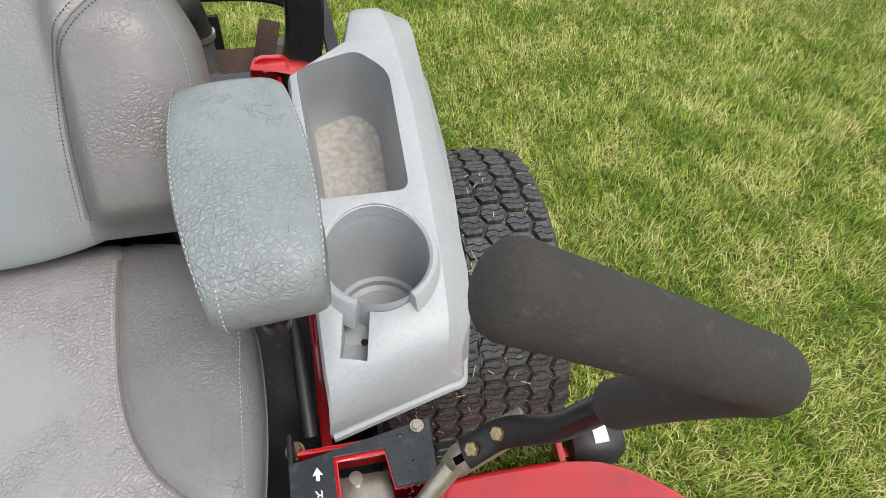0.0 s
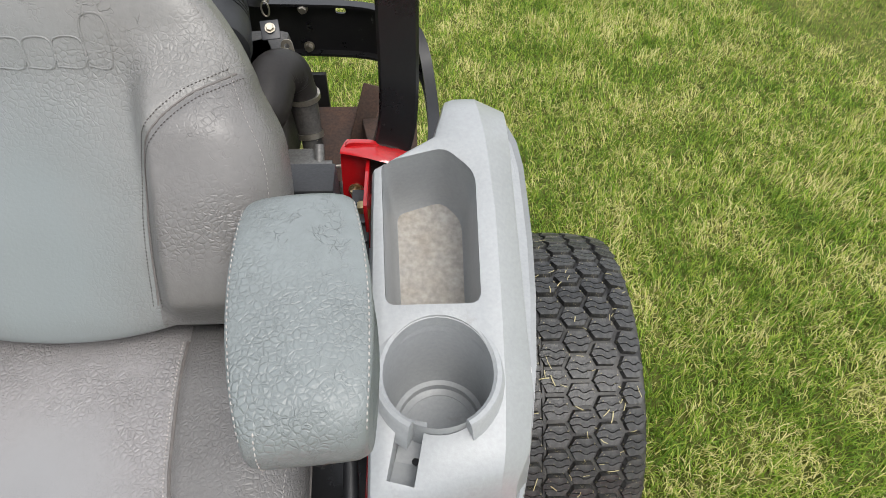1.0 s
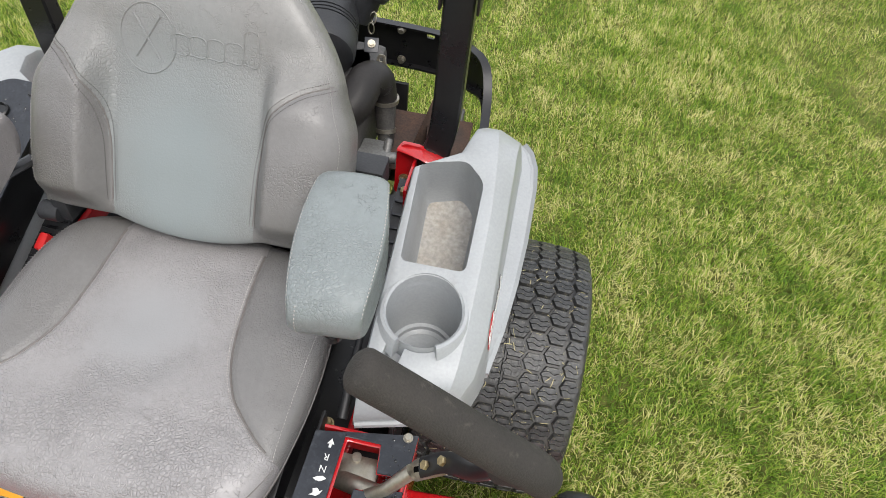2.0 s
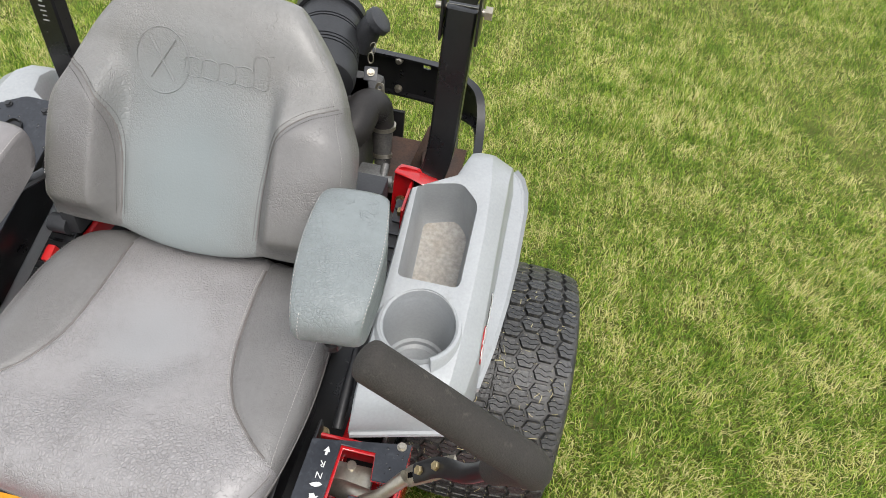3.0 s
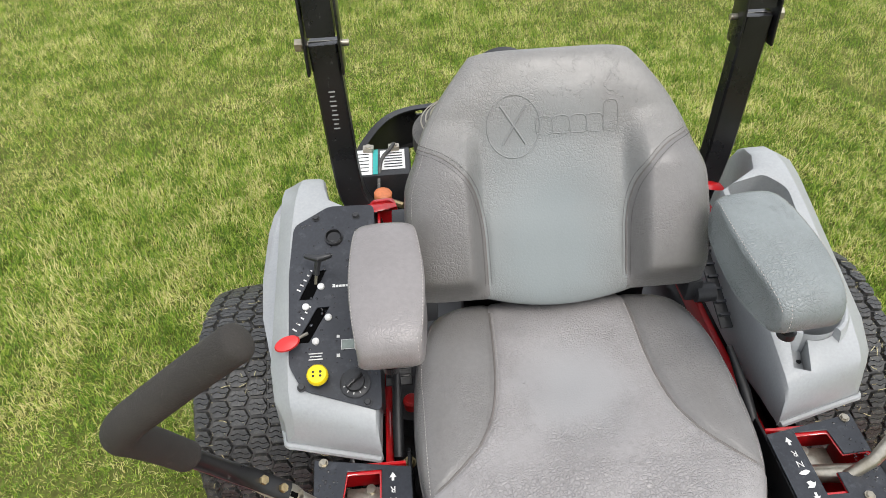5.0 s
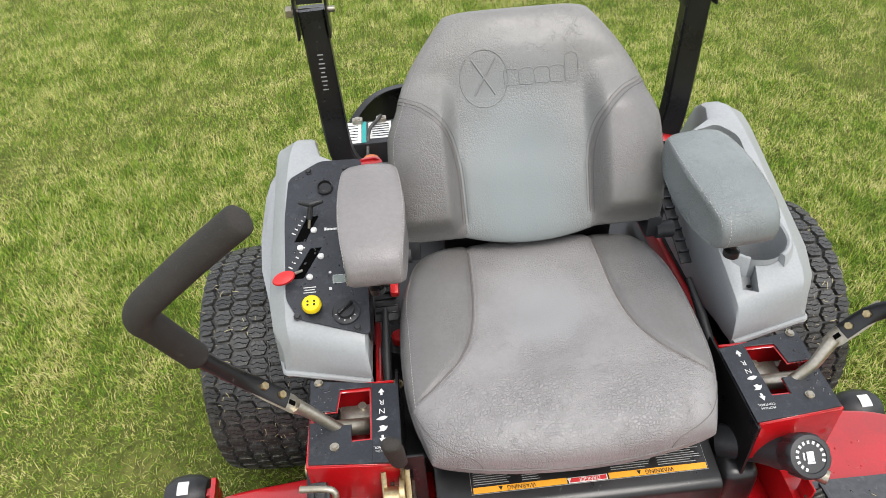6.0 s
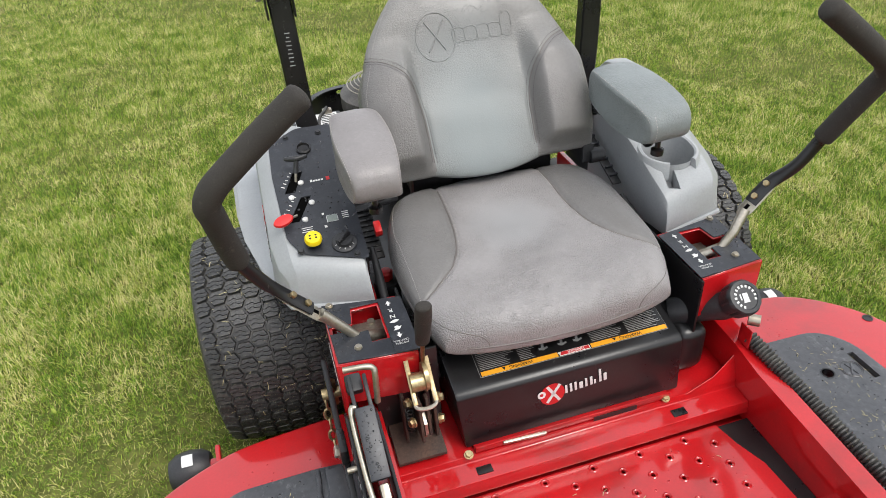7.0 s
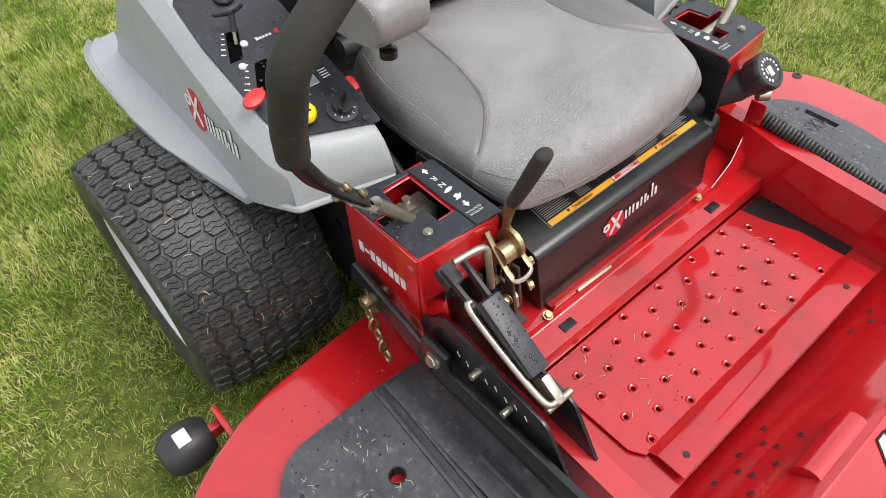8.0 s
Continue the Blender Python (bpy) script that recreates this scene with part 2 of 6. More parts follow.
# ---- vinyl of the seat ----
def vinyl(name, color, dark, worn=None, worn_sheen_at=None, crackle=0.5):
    """Crazed seat vinyl; where worn is given, wear and painted-in sky sheen take that colour round a place."""
    m = material(name, color, 0.40, dark=dark, scale=6, amount=0.7, grain=0.05, grain_scale=120, spec=0.5, rough_var=0.10, detail=8.0)
    nt, b = m.node_tree, m.node_tree.nodes["Principled BSDF"]
    n = nt.nodes.new
    tc = n("ShaderNodeTexCoord")

    def noise_at(scale, detail, off=(0, 0, 0)):
        mp, tx = n("ShaderNodeMapping"), n("ShaderNodeTexNoise")
        mp.inputs["Location"].default_value = off
        nt.links.new(tc.outputs["Object"], mp.inputs[0])
        tx.inputs["Scale"].default_value, tx.inputs["Detail"].default_value = scale, detail
        nt.links.new(mp.outputs[0], tx.inputs["Vector"])
        return tx

    def warped(scale, by, off):
        add = n("ShaderNodeVectorMath")
        add.operation = 'MULTIPLY_ADD'
        add.inputs[1].default_value = (by, by, by)
        nt.links.new(noise_at(scale, 3, off).outputs["Color"], add.inputs[0])
        nt.links.new(tc.outputs["Object"], add.inputs[2])
        return add.outputs[0]

    def ranged(sock, a, b_, c=0.0, d=1.0):
        mr = n("ShaderNodeMapRange")
        for k, v in zip((1, 2, 3, 4), (a, b_, c, d)):
            mr.inputs[k].default_value = v
        nt.links.new(sock, mr.inputs[0])
        return mr.outputs[0]

    def calc(op, a, c):
        mt = n("ShaderNodeMath")
        mt.operation = op
        for k, v in enumerate((a, c)):
            if isinstance(v, (int, float)):
                mt.inputs[k].default_value = v
            else:
                nt.links.new(v, mt.inputs[k])
        return mt.outputs[0]

    def edges(scale, vector, width):
        vo = n("ShaderNodeTexVoronoi")
        vo.feature = 'DISTANCE_TO_EDGE'
        vo.inputs["Scale"].default_value = scale
        nt.links.new(vector, vo.inputs["Vector"])
        return ranged(vo.outputs["Distance"], 0.0, width, 1.0, 0.0)

    near = warped(60, 0.010, (0, 0, 0))
    far = warped(26, 0.045, (3, 1, 0))
    cells = edges(165, near, 0.22)
    broken = ranged(noise_at(55, 4, (2, 2, 9)).outputs["Fac"], 0.46, 0.56)
    crease = calc('MULTIPLY', edges(60, far, 0.026), broken)
    hair = calc('MULTIPLY', edges(120, near, 0.07), broken)
    patch = ranged(noise_at(9, 5).outputs["Fac"], 0.38, 0.62, 0.05, 0.95)
    patch_b = ranged(noise_at(13, 3, (5, 2, 1)).outputs["Fac"], 0.47, 0.58)
    patch_c = ranged(noise_at(14, 3, (1, 7, 3)).outputs["Fac"], 0.38, 0.54)
    deep = calc('MAXIMUM', calc('MULTIPLY', calc('MULTIPLY', cells, 0.8), patch), calc('MAXIMUM', calc('MULTIPLY', calc('MULTIPLY', crease, 0.7), patch_b), calc('MULTIPLY', calc('MULTIPLY', hair, 0.42), patch_c)))
    old = b.inputs["Base Color"].links[0].from_socket
    if worn:
        at, size = worn_sheen_at
        mp = n("ShaderNodeMapping")
        mp.vector_type = 'TEXTURE'
        mp.inputs["Location"].default_value = at
        mp.inputs["Scale"].default_value = size
        nt.links.new(far, mp.inputs[0])
        ln = n("ShaderNodeVectorMath")
        ln.operation = 'LENGTH'
        nt.links.new(mp.outputs[0], ln.inputs[0])
        rub_sheen = ranged(ln.outputs["Value"], 1.35, 0.35)
        mx = n("ShaderNodeMixRGB")
        mx.inputs[2].default_value = (*worn, 1)
        nt.links.new(rub_sheen, mx.inputs[0])
        nt.links.new(old, mx.inputs[1])
        old = mx.outputs[0]
        deep = calc('MULTIPLY', deep, ranged(rub_sheen, 0.3, 0.95, 1.0, 0.12))
    deep = calc('MULTIPLY', deep, min(1.0, crackle * 1.6))
    bp = n("ShaderNodeBump")
    bp.inputs["Strength"].default_value = 0.9
    bp.inputs["Distance"].default_value = 0.0017
    nt.links.new(calc('SUBTRACT', calc('MULTIPLY', noise_at(260, 3).outputs["Fac"], 0.16), deep), bp.inputs["Height"])
    nt.links.new(bp.outputs[0], b.inputs["Normal"])
    # creases are darkened in the colour too, as shade on top of the bump
    shade = n("ShaderNodeMixRGB")
    shade.blend_type = 'MULTIPLY'
    shade.inputs[2].default_value = (0.55, 0.53, 0.50, 1)
    nt.links.new(calc('MULTIPLY', deep, 0.36), shade.inputs[0])
    nt.links.new(old, shade.inputs[1])
    nt.links.new(shade.outputs[0], b.inputs["Base Color"])
    return m


# the blue-greys of backrest and right arm hold wear and some sky sheen
TAUPE, TAUPE_DARK, WORN_SHEEN = (0.197, 0.193, 0.185), (0.150, 0.146, 0.139), (0.184, 0.206, 0.208)
VINYL_SEAT = vinyl("taupe_vinyl_cushion", (0.248, 0.238, 0.237), (0.198, 0.189, 0.188), (0.238, 0.236, 0.238), ((0.012, 0.15, 0.68), (0.09, 0.09, 0.3)), crackle=0.56)
VINYL_BACK = vinyl("taupe_vinyl_backrest", TAUPE, TAUPE_DARK, WORN_SHEEN, ((0.0, 0.33, 0.83), (0.155, 0.4, 0.21)), crackle=0.32)
VINYL_SIDE = vinyl("dark_taupe_vinyl_bolster", (0.156, 0.151, 0.147), (0.119, 0.114, 0.110), crackle=0.28)
VINYL_ARM_L = vinyl("taupe_vinyl_arm", (0.205, 0.192, 0.190), (0.165, 0.154, 0.152), crackle=0.16)
VINYL_ARM_R = vinyl("grey_vinyl_arm", (0.190, 0.212, 0.212), (0.145, 0.162, 0.162), crackle=0.42)
THREAD = material("thread", (0.36, 0.34, 0.32), 0.8, grain=0.2)
THREAD_DARK = material("dark_thread", (0.035, 0.028, 0.024), 0.8, grain=0.2)
SEAM = material("seam_piping", (0.14, 0.128, 0.12), 0.6, grain=0.1)
WHITE = material("white_print", (0.62, 0.62, 0.6), 0.5, grain=0.08)
YELLOW = material("yellow_plastic", (0.80, 0.60, 0.005), 0.35, grain=0.05)
ORANGE_PRINT = material("orange_print", (0.75, 0.33, 0.01), 0.45, grain=0.05)
RED_PLASTIC = material("red_plastic", (0.62, 0.02, 0.02), 0.35, grain=0.05)
RED_PRINT = material("red_print", (0.5, 0.012, 0.015), 0.45, grain=0.08)
RUST = material("rusty_steel", (0.030, 0.021, 0.017), 0.75, dark=(0.075, 0.036, 0.021), scale=18, amount=0.8, grain=0.3, bump=0.3)
ORANGE = material("orange_rubber", (0.62, 0.19, 0.07), 0.5, grain=0.1)
LABEL = material("white_label", (0.7, 0.7, 0.68), 0.5, dark=(0.5, 0.5, 0.48), scale=40, amount=0.4, grain=0.05)
TEAL = material("teal_label", (0.02, 0.32, 0.30), 0.5, grain=0.05)
DIRT = material("pocket_dirt", (0.36, 0.352, 0.335), 0.6, dark=(0.27, 0.235, 0.19), scale=12, amount=0.8, grain=0.2, grain_scale=120)
WHITE_RIM = material("white_rim", (0.7, 0.7, 0.68), 0.35, dark=(0.5, 0.5, 0.47), scale=15, amount=0.4)
ENGINE = material("dark_engine_metal", (0.05, 0.048, 0.045), 0.55, 0.3, dark=(0.11, 0.10, 0.09), scale=22, amount=0.7, grain=0.3, bump=0.2)

# ---- lawn ----
# soil and thatch, toned darker to stand for shade between the blades
GROUND_MAT = material("thatch_and_soil", (0.060, 0.078, 0.016), 0.95, dark=(0.125, 0.125, 0.036), scale=5.0, amount=0.8, grain=0.4, grain_scale=60, bump=0.6, bump_scale=40, spec=0.1)
GROUND_Z = -0.012


def lawn_height(x, y):
    return GROUND_Z + 0.012 * noise.noise(Vector((x * 1.3, y * 1.3, 0.3)))


axis = sorted({round(v, 3) for v in [*(i * 0.2 for i in range(-30, 31)), *(s * d for s in (-1, 1) for d in (8, 12, 20, 40, 80, 200, 600))]})
gbm = bmesh.new()
gv = [[gbm.verts.new((x, y + 1.0, lawn_height(x, y + 1.0) if abs(x) < 7 and abs(y) < 7 else GROUND_Z)) for x in axis] for y in axis]
for j in range(len(axis) - 1):
    for i in range(len(axis) - 1):
        gbm.faces.new((gv[j][i], gv[j][i + 1], gv[j + 1][i + 1], gv[j + 1][i]))
ground = part("ground", gbm, GROUND_MAT, None)
tagged(ground, "lawn soil with yellowed thatch under the grass", "lawn", kind="structure")


def grass_material():
    m = bpy.data.materials.new("grass_blades")
    m.use_nodes = True
    nt, b = m.node_tree, m.node_tree.nodes["Principled BSDF"]
    n = nt.nodes.new
    geo = n("ShaderNodeNewGeometry")
    ramp = n("ShaderNodeValToRGB")
    cr = ramp.color_ramp
    cr.elements[0].position, cr.elements[0].color = 0.0, (0.078, 0.150, 0.014, 1)
    cr.elements[1].position, cr.elements[1].color = 1.0, (0.68, 0.63, 0.29, 1)
    for p, c in ((0.25, (0.122, 0.232, 0.018)), (0.55, (0.245, 0.375, 0.038)), (0.76, (0.41, 0.475, 0.083)), (0.90, (0.59, 0.53, 0.22))):
        e = cr.elements.new(p)
        e.color = (*c, 1)
    patch = n("ShaderNodeTexNoise")
    patch.inputs["Scale"].default_value = 6.0
    patch.inputs["Detail"].default_value = 6
    tc = n("ShaderNodeTexCoord")
    nt.links.new(tc.outputs["Object"], patch.inputs["Vector"])
    pm = n("ShaderNodeMapRange")
    pm.inputs[1].default_value, pm.inputs[2].default_value = 0.3, 0.7
    pm.inputs[3].default_value, pm.inputs[4].default_value = -0.26, 0.44
    nt.links.new(patch.outputs["Fac"], pm.inputs[0])
    add = n("ShaderNodeMath")
    nt.links.new(geo.outputs["Random Per Island"], add.inputs[0])
    nt.links.new(pm.outputs[0], add.inputs[1])
    nt.links.new(add.outputs[0], ramp.inputs[0])
    nt.links.new(ramp.outputs[0], b.inputs["Base Color"])
    b.inputs["Roughness"].default_value = 0.55
    b.inputs["Specular IOR Level"].default_value = 0.3
    tr = n("ShaderNodeBsdfTranslucent")
    nt.links.new(ramp.outputs[0], tr.inputs["Color"])
    mx = n("ShaderNodeMixShader")
    mx.inputs[0].default_value = 0.3
    nt.links.new(b.outputs[0], mx.inputs[1])
    nt.links.new(tr.outputs[0], mx.inputs[2])
    nt.links.new(mx.outputs[0], nt.nodes["Material Output"].inputs["Surface"])
    return m


def grass(count):
    """Blades in tufts over the lawn round the mower: bent ones near it, straight ones farther off."""
    rng = np.random.default_rng(7)
    # tufts give the clumping
    n = count
    x = rng.uniform(-4.6, 4.8, n * 3)
    y = rng.uniform(-2.8, 6.6, n * 3)
    d = np.hypot(x, (y - 0.6) * 0.9)
    keep = rng.random(n * 3) < np.clip(1.15 - 0.19 * d, 0.16, 1)
    keep &= ~((np.abs(x) < 0.75) & (y < 0.05) & (y > -0.7))
    keep &= (y > -0.7) | (rng.random(n * 3) < 0.3)
    x, y = x[keep][:n], y[keep][:n]
    n = len(x)
    tx = np.round(x / 0.045 + rng.normal(0, 0.3, n)) * 0.045
    ty = np.round(y / 0.045 + rng.normal(0, 0.3, n)) * 0.045
    tuft = np.sin(tx * 91.7 + ty * 47.3) * 43758.5
    tuft = tuft - np.floor(tuft)
    pull = 0.35
    x, y = x + (tx - x) * pull, y + (ty - y) * pull
    lean_dir = tuft * 6.283 + rng.normal(0, 1.5, n)
    big = np.sin(x * 2.1 + 1.3 * np.sin(y * 1.7)) * np.cos(y * 2.4 + x * 0.8)
    length = np.clip(rng.normal(0.030, 0.010, n) * (1 + 0.22 * big) * (0.8 + 0.45 * tuft), 0.014, 0.085)
    lean = np.clip(rng.normal(0.82, 0.36, n), 0.05, 1.6)
    width = rng.uniform(0.0007, 0.0016, n) * (1 + 0.5 * np.clip(np.hypot(x, y - 0.6) - 1.2, 0, 4) / 4)
    z0 = np.full(n, GROUND_Z - 0.004) + 0.004 * big
    dx, dy = np.cos(lean_dir), np.sin(lean_dir)
    face = lean_dir + 1.571 + rng.normal(0, 0.5, n)
    wx, wy = np.cos(face) * width, np.sin(face) * width
    h1, r1 = length * 0.55 * np.cos(lean * 0.55), length * 0.55 * np.sin(lean * 0.55)
    h2, r2 = h1 + length * 0.45 * np.cos(lean * 1.35), r1 + length * 0.45 * np.sin(lean * 1.35)
    co = np.empty((n, 5, 3), np.float32)
    for k, (h, r, w) in enumerate(((0 * h1, 0 * r1, -1), (0 * h1, 0 * r1, 1), (h1, r1, -0.8), (h1, r1, 0.8), (h2, r2, 0))):
        co[:, k, 0] = x + dx * r + wx * w
        co[:, k, 1] = y + dy * r + wy * w
        co[:, k, 2] = z0 + np.maximum(h, 0)
    near = (np.hypot(x - 0.1, y - 0.9) < 2.05) & (y > -0.5)
    k = int(near.sum())
    m = n - k
    pts = np.concatenate([co[near].reshape(-1, 3), co[~near][:, (0, 1, 4)].reshape(-1, 3)])
    base = (np.arange(k) * 5)[:, None, None]
    tris = np.concatenate([(base + np.array([[0, 1, 3], [0, 3, 2], [2, 3, 4]])[None]).reshape(-1), k * 5 + np.arange(m * 3)])
    faces = k * 3 + m
    me = bpy.data.meshes.new("grass")
    me.vertices.add(len(pts))
    me.vertices.foreach_set("co", pts.reshape(-1))
    me.loops.add(faces * 3)
    me.loops.foreach_set("vertex_index", tris.astype(np.int32))
    me.polygons.add(faces)
    me.polygons.foreach_set("loop_start", (np.arange(faces) * 3).astype(np.int32))
    me.polygons.foreach_set("loop_total", np.full(faces, 3, np.int32))
    me.update(calc_edges=True)
    me.materials.append(grass_material())
    return tagged(new("grass", me), "short green lawn grass with straw-coloured dry blades", "grass", kind="stuff")


grass(1550000)

# ---- the mower ----
mower = tagged(new("riding_mower"), "red zero-turn riding mower with worn grey seat standing on grass", "riding mower")
SIDES = (-1, 1)


def flip(bm, s):
    """Mirrors a bmesh to the side s."""
    if s < 0:
        bmesh.ops.scale(bm, vec=(-1, 1, 1), verts=bm.verts)
        bmesh.ops.reverse_faces(bm, faces=bm.faces)
    return bm


# rear tyres with their tread
WHEEL_Y, WHEEL_Z, WHEEL_R, HALF = 0.455, 0.270, 0.284, 0.149
WHEEL_X = {1: 0.570, -1: 0.583}


def crown(u):
    """The tyre's radius at u from -1 to 1 across its tread."""
    return WHEEL_R - 0.012 - 0.016 * abs(u) ** 3.6


def lug_mesh(wide, deep, edge):
    """A six-sided lug cut in three by two zigzag sipes, on the radius 0; x across, y along, z out."""
    w, d = wide / 2, deep / 2
    zig = lambda y: [(-0.84 * w, y + 0.05 * d), (-0.50 * w, y + 0.17 * d), (-0.22 * w, y + 0.12 * d), (0.0, y - 0.10 * d), (0.26 * w, y - 0.14 * d), (0.55 * w, y + 0.06 * d), (0.84 * w, y + 0.02 * d)]
    g = 0.0008
    top = [(x, y + g) for x, y in zig(0.33 * d)] + [(0.58 * w, d), (-0.58 * w, d)]
    mid = [(x, y + g) for x, y in zig(-0.36 * d)] + [(w, 0.0)] + [(x, y - g) for x, y in reversed(zig(0.33 * d))] + [(-w, 0.0)]
    low = [(-0.58 * w, -d), (0.58 * w, -d)] + [(x, y - g) for x, y in reversed(zig(-0.36 * d))]
    bm = bmesh.new()
    for lp in (top, mid, low):
        lo = [bm.verts.new((x * 1.06, y * 1.08, -0.006)) for x, y in lp]
        hi = [bm.verts.new((x * 0.97, y * 0.97, edge - 0.0012 * (abs(x) > 0.83 * w))) for x, y in lp]
        bm.faces.new(hi)
        for i in range(len(lp)):
            bm.faces.new((lo[i], lo[(i + 1) % len(lp)], hi[(i + 1) % len(lp)], hi[i]))
    finish(bm, 20)
    me = bpy.data.meshes.new("tread_lug")
    bm.to_mesh(me)
    bm.free()
    return me


LUG_RUBBER = material("tread_rubber", (0.018, 0.019, 0.020), 0.42, dark=(0.052, 0.051, 0.047), scale=30, amount=0.65, grain=0.35, grain_scale=160, bump=0.45, bump_scale=170, rand=0.3)
scuffed(LUG_RUBBER, (0.070, 0.069, 0.066), 60, 0.50, 0.68, 0.5)
scuffed(LUG_RUBBER, (0.30, 0.27, 0.17), 210, 0.60, 0.64, 0.8, (1, 0.4, 0.7))
LUGS = [lug_mesh(0.0415, 0.0310, 0.0085), lug_mesh(0.0380, 0.0310, 0.0085)]
for m_ in LUGS:
    m_.materials.append(LUG_RUBBER)


def wheel(s):
    prof = []
    for k in range(25):
        u = -1 + 2 * k / 24
        prof.append((crown(u), u * HALF))
    side = [(0.252, HALF + 0.004), (0.230, HALF + 0.010), (0.198, HALF + 0.008), (0.172, HALF - 0.002), (0.160, HALF - 0.012), (0.142, HALF - 0.04)]
    prof = [(r, -x) for r, x in reversed(side)] + prof + side
    tyre = part("rear_tyre", turned(prof, 72, 'x'), RUBBER, mower, "wide black turf tyre with mud and grass in the tread")
    tyre.location = (s * WHEEL_X[s], WHEEL_Y, WHEEL_Z)
    rim = turned([(0.02, -0.05), (0.10, -0.05), (0.12, 0.03), (0.138, 0.075), (0.166, HALF - 0.004), (0.157, HALF - 0.005), (0.13, 0.065), (0.10, 0.02), (0.02, 0.02)], 48, 'x')
    if s < 0:
        flip(rim, -1)
    rm = part("wheel_rim", rim, WHITE_RIM, mower, "white painted steel rim")
    rm.location = (s * WHEEL_X[s], WHEEL_Y, WHEEL_Z)
    part("mould_line", tube([(0.002, crown(0) * math.cos(t), crown(0) * math.sin(t)) for t in (2 * math.pi * k / 72 for k in range(73))], 0.0035, 6), RUBBER, tyre)
    rows = 46
    for col, u in enumerate((-0.876, -0.626, -0.376, -0.126, 0.126, 0.376, 0.626, 0.876)):
        for k in range(rows):
            a = 2 * math.pi * (k + 0.5 * (col % 2)) / rows
            # the underside is never seen and keeps its plain tread
            if -2.35 < a - (2 * math.pi if a > math.pi else 0) < -0.75:
                continue
            ob = new("tread_lug", LUGS[1 if abs(u) > 0.8 else 0])
            ob.parent = tyre
            r = crown(u)
            tilt = math.atan(0.016 * 3.6 * abs(u) ** 2.6 / HALF) * (1 if u > 0 else -1)
            out = Matrix.Rotation(a - math.pi / 2, 4, 'X') @ Matrix.Translation((u * HALF, 0, r)) @ Matrix.Rotation(tilt, 4, 'Y')
            ob.matrix_basis = out @ Matrix.Rotation(0.0 if s > 0 else math.pi, 4, 'Z')
    return tyre


# console tops lie in one sloping plane
SLOPE = math.atan(0.36)
TOP = Matrix.Translation((0, 0, 0.62)) @ Matrix.Rotation(SLOPE, 4, 'X')


def on_top(x, y, h=0.0):
    """A place over the console plane at plan x, y and height h off it."""
    q = y / math.cos(SLOPE)
    return TOP @ Vector((x, q, h))


def flat_on_top(outline):
    return [(x, y / math.cos(SLOPE)) for x, y in outline]


def baked(bm, cutters, width=0.0):
    """The mesh with the cutters taken out and its rims rounded."""
    me = bpy.data.meshes.new("body")
    bmesh.ops.recalc_face_normals(bm, faces=bm.faces)
    bm.to_mesh(me)
    bm.free()
    ob = new("tmp_body", me)
    tools = []
    for c in cutters:
        bmesh.ops.recalc_face_normals(c, faces=c.faces)
        cm = bpy.data.meshes.new("cutter")
        c.to_mesh(cm)
        c.free()
        co = new("tmp_cutter", cm)
        md = ob.modifiers.new("cut", 'BOOLEAN')
        md.object, md.operation, md.solver = co, 'DIFFERENCE', 'EXACT'
        tools.append(co)
    if width:
        bv = ob.modifiers.new("round", 'BEVEL')
        bv.width, bv.segments, bv.limit_method, bv.angle_limit = width, 3, 'ANGLE', radians(50)
        bv.use_clamp_overlap = True
    bpy.context.view_layer.update()
    out = bmesh.new()
    ev = ob.evaluated_get(bpy.context.evaluated_depsgraph_get())
    tmp = ev.to_mesh()
    out.from_mesh(tmp)
    ev.to_mesh_clear()
    for o in (ob, *tools):
        data = o.data
        bpy.data.objects.remove(o)
        bpy.data.meshes.remove(data)
    return out


POD = [  # plan y, top z, inner x, outer x, under z, skew of the front edge
    (0.083, 0.588, 0.343, 0.512, 0.568, 0.27), (0.085, 0.605, 0.344, 0.510, 0.567, 0.27), (0.092, 0.635, 0.346, 0.508, 0.566, 0.25),
    (0.102, 0.652, 0.346, 0.508, 0.565, 0.22), (0.118, 0.6625, 0.345, 0.510, 0.563, 0.16), (0.15, 0.674, 0.345, 0.513, 0.56, 0.08),
    (0.22, 0.699, 0.345, 0.516, 0.542, 0.0), (0.32, 0.735, 0.345, 0.517, 0.538, 0.0), (0.42, 0.771, 0.345, 0.516, 0.538, 0.0),
    (0.478, 0.792, 0.346, 0.512, 0.540, 0.0), (0.500, 0.800, 0.385, 0.510, 0.541, 0.0), (0.522, 0.806, 0.422, 0.508, 0.542, 0.0),
    (0.56, 0.812, 0.432, 0.503, 0.544, 0.0), (0.60, 0.800, 0.437, 0.500, 0.547, 0.0), (0.635, 0.775, 0.443, 0.503, 0.550, 0.0),
    (0.665, 0.735, 0.449, 0.508, 0.552, 0.0), (0.700, 0.680, 0.455, 0.512, 0.555, 0.0), (0.735, 0.625, 0.465, 0.517, 0.558, 0.0), (0.765, 0.580, 0.475, 0.520, 0.560, 0.0)]


def flank_x(z):
    """How far out the flat outer face of a console stands at height z."""
    return 0.529 + 0.075 * (0.70 - z)


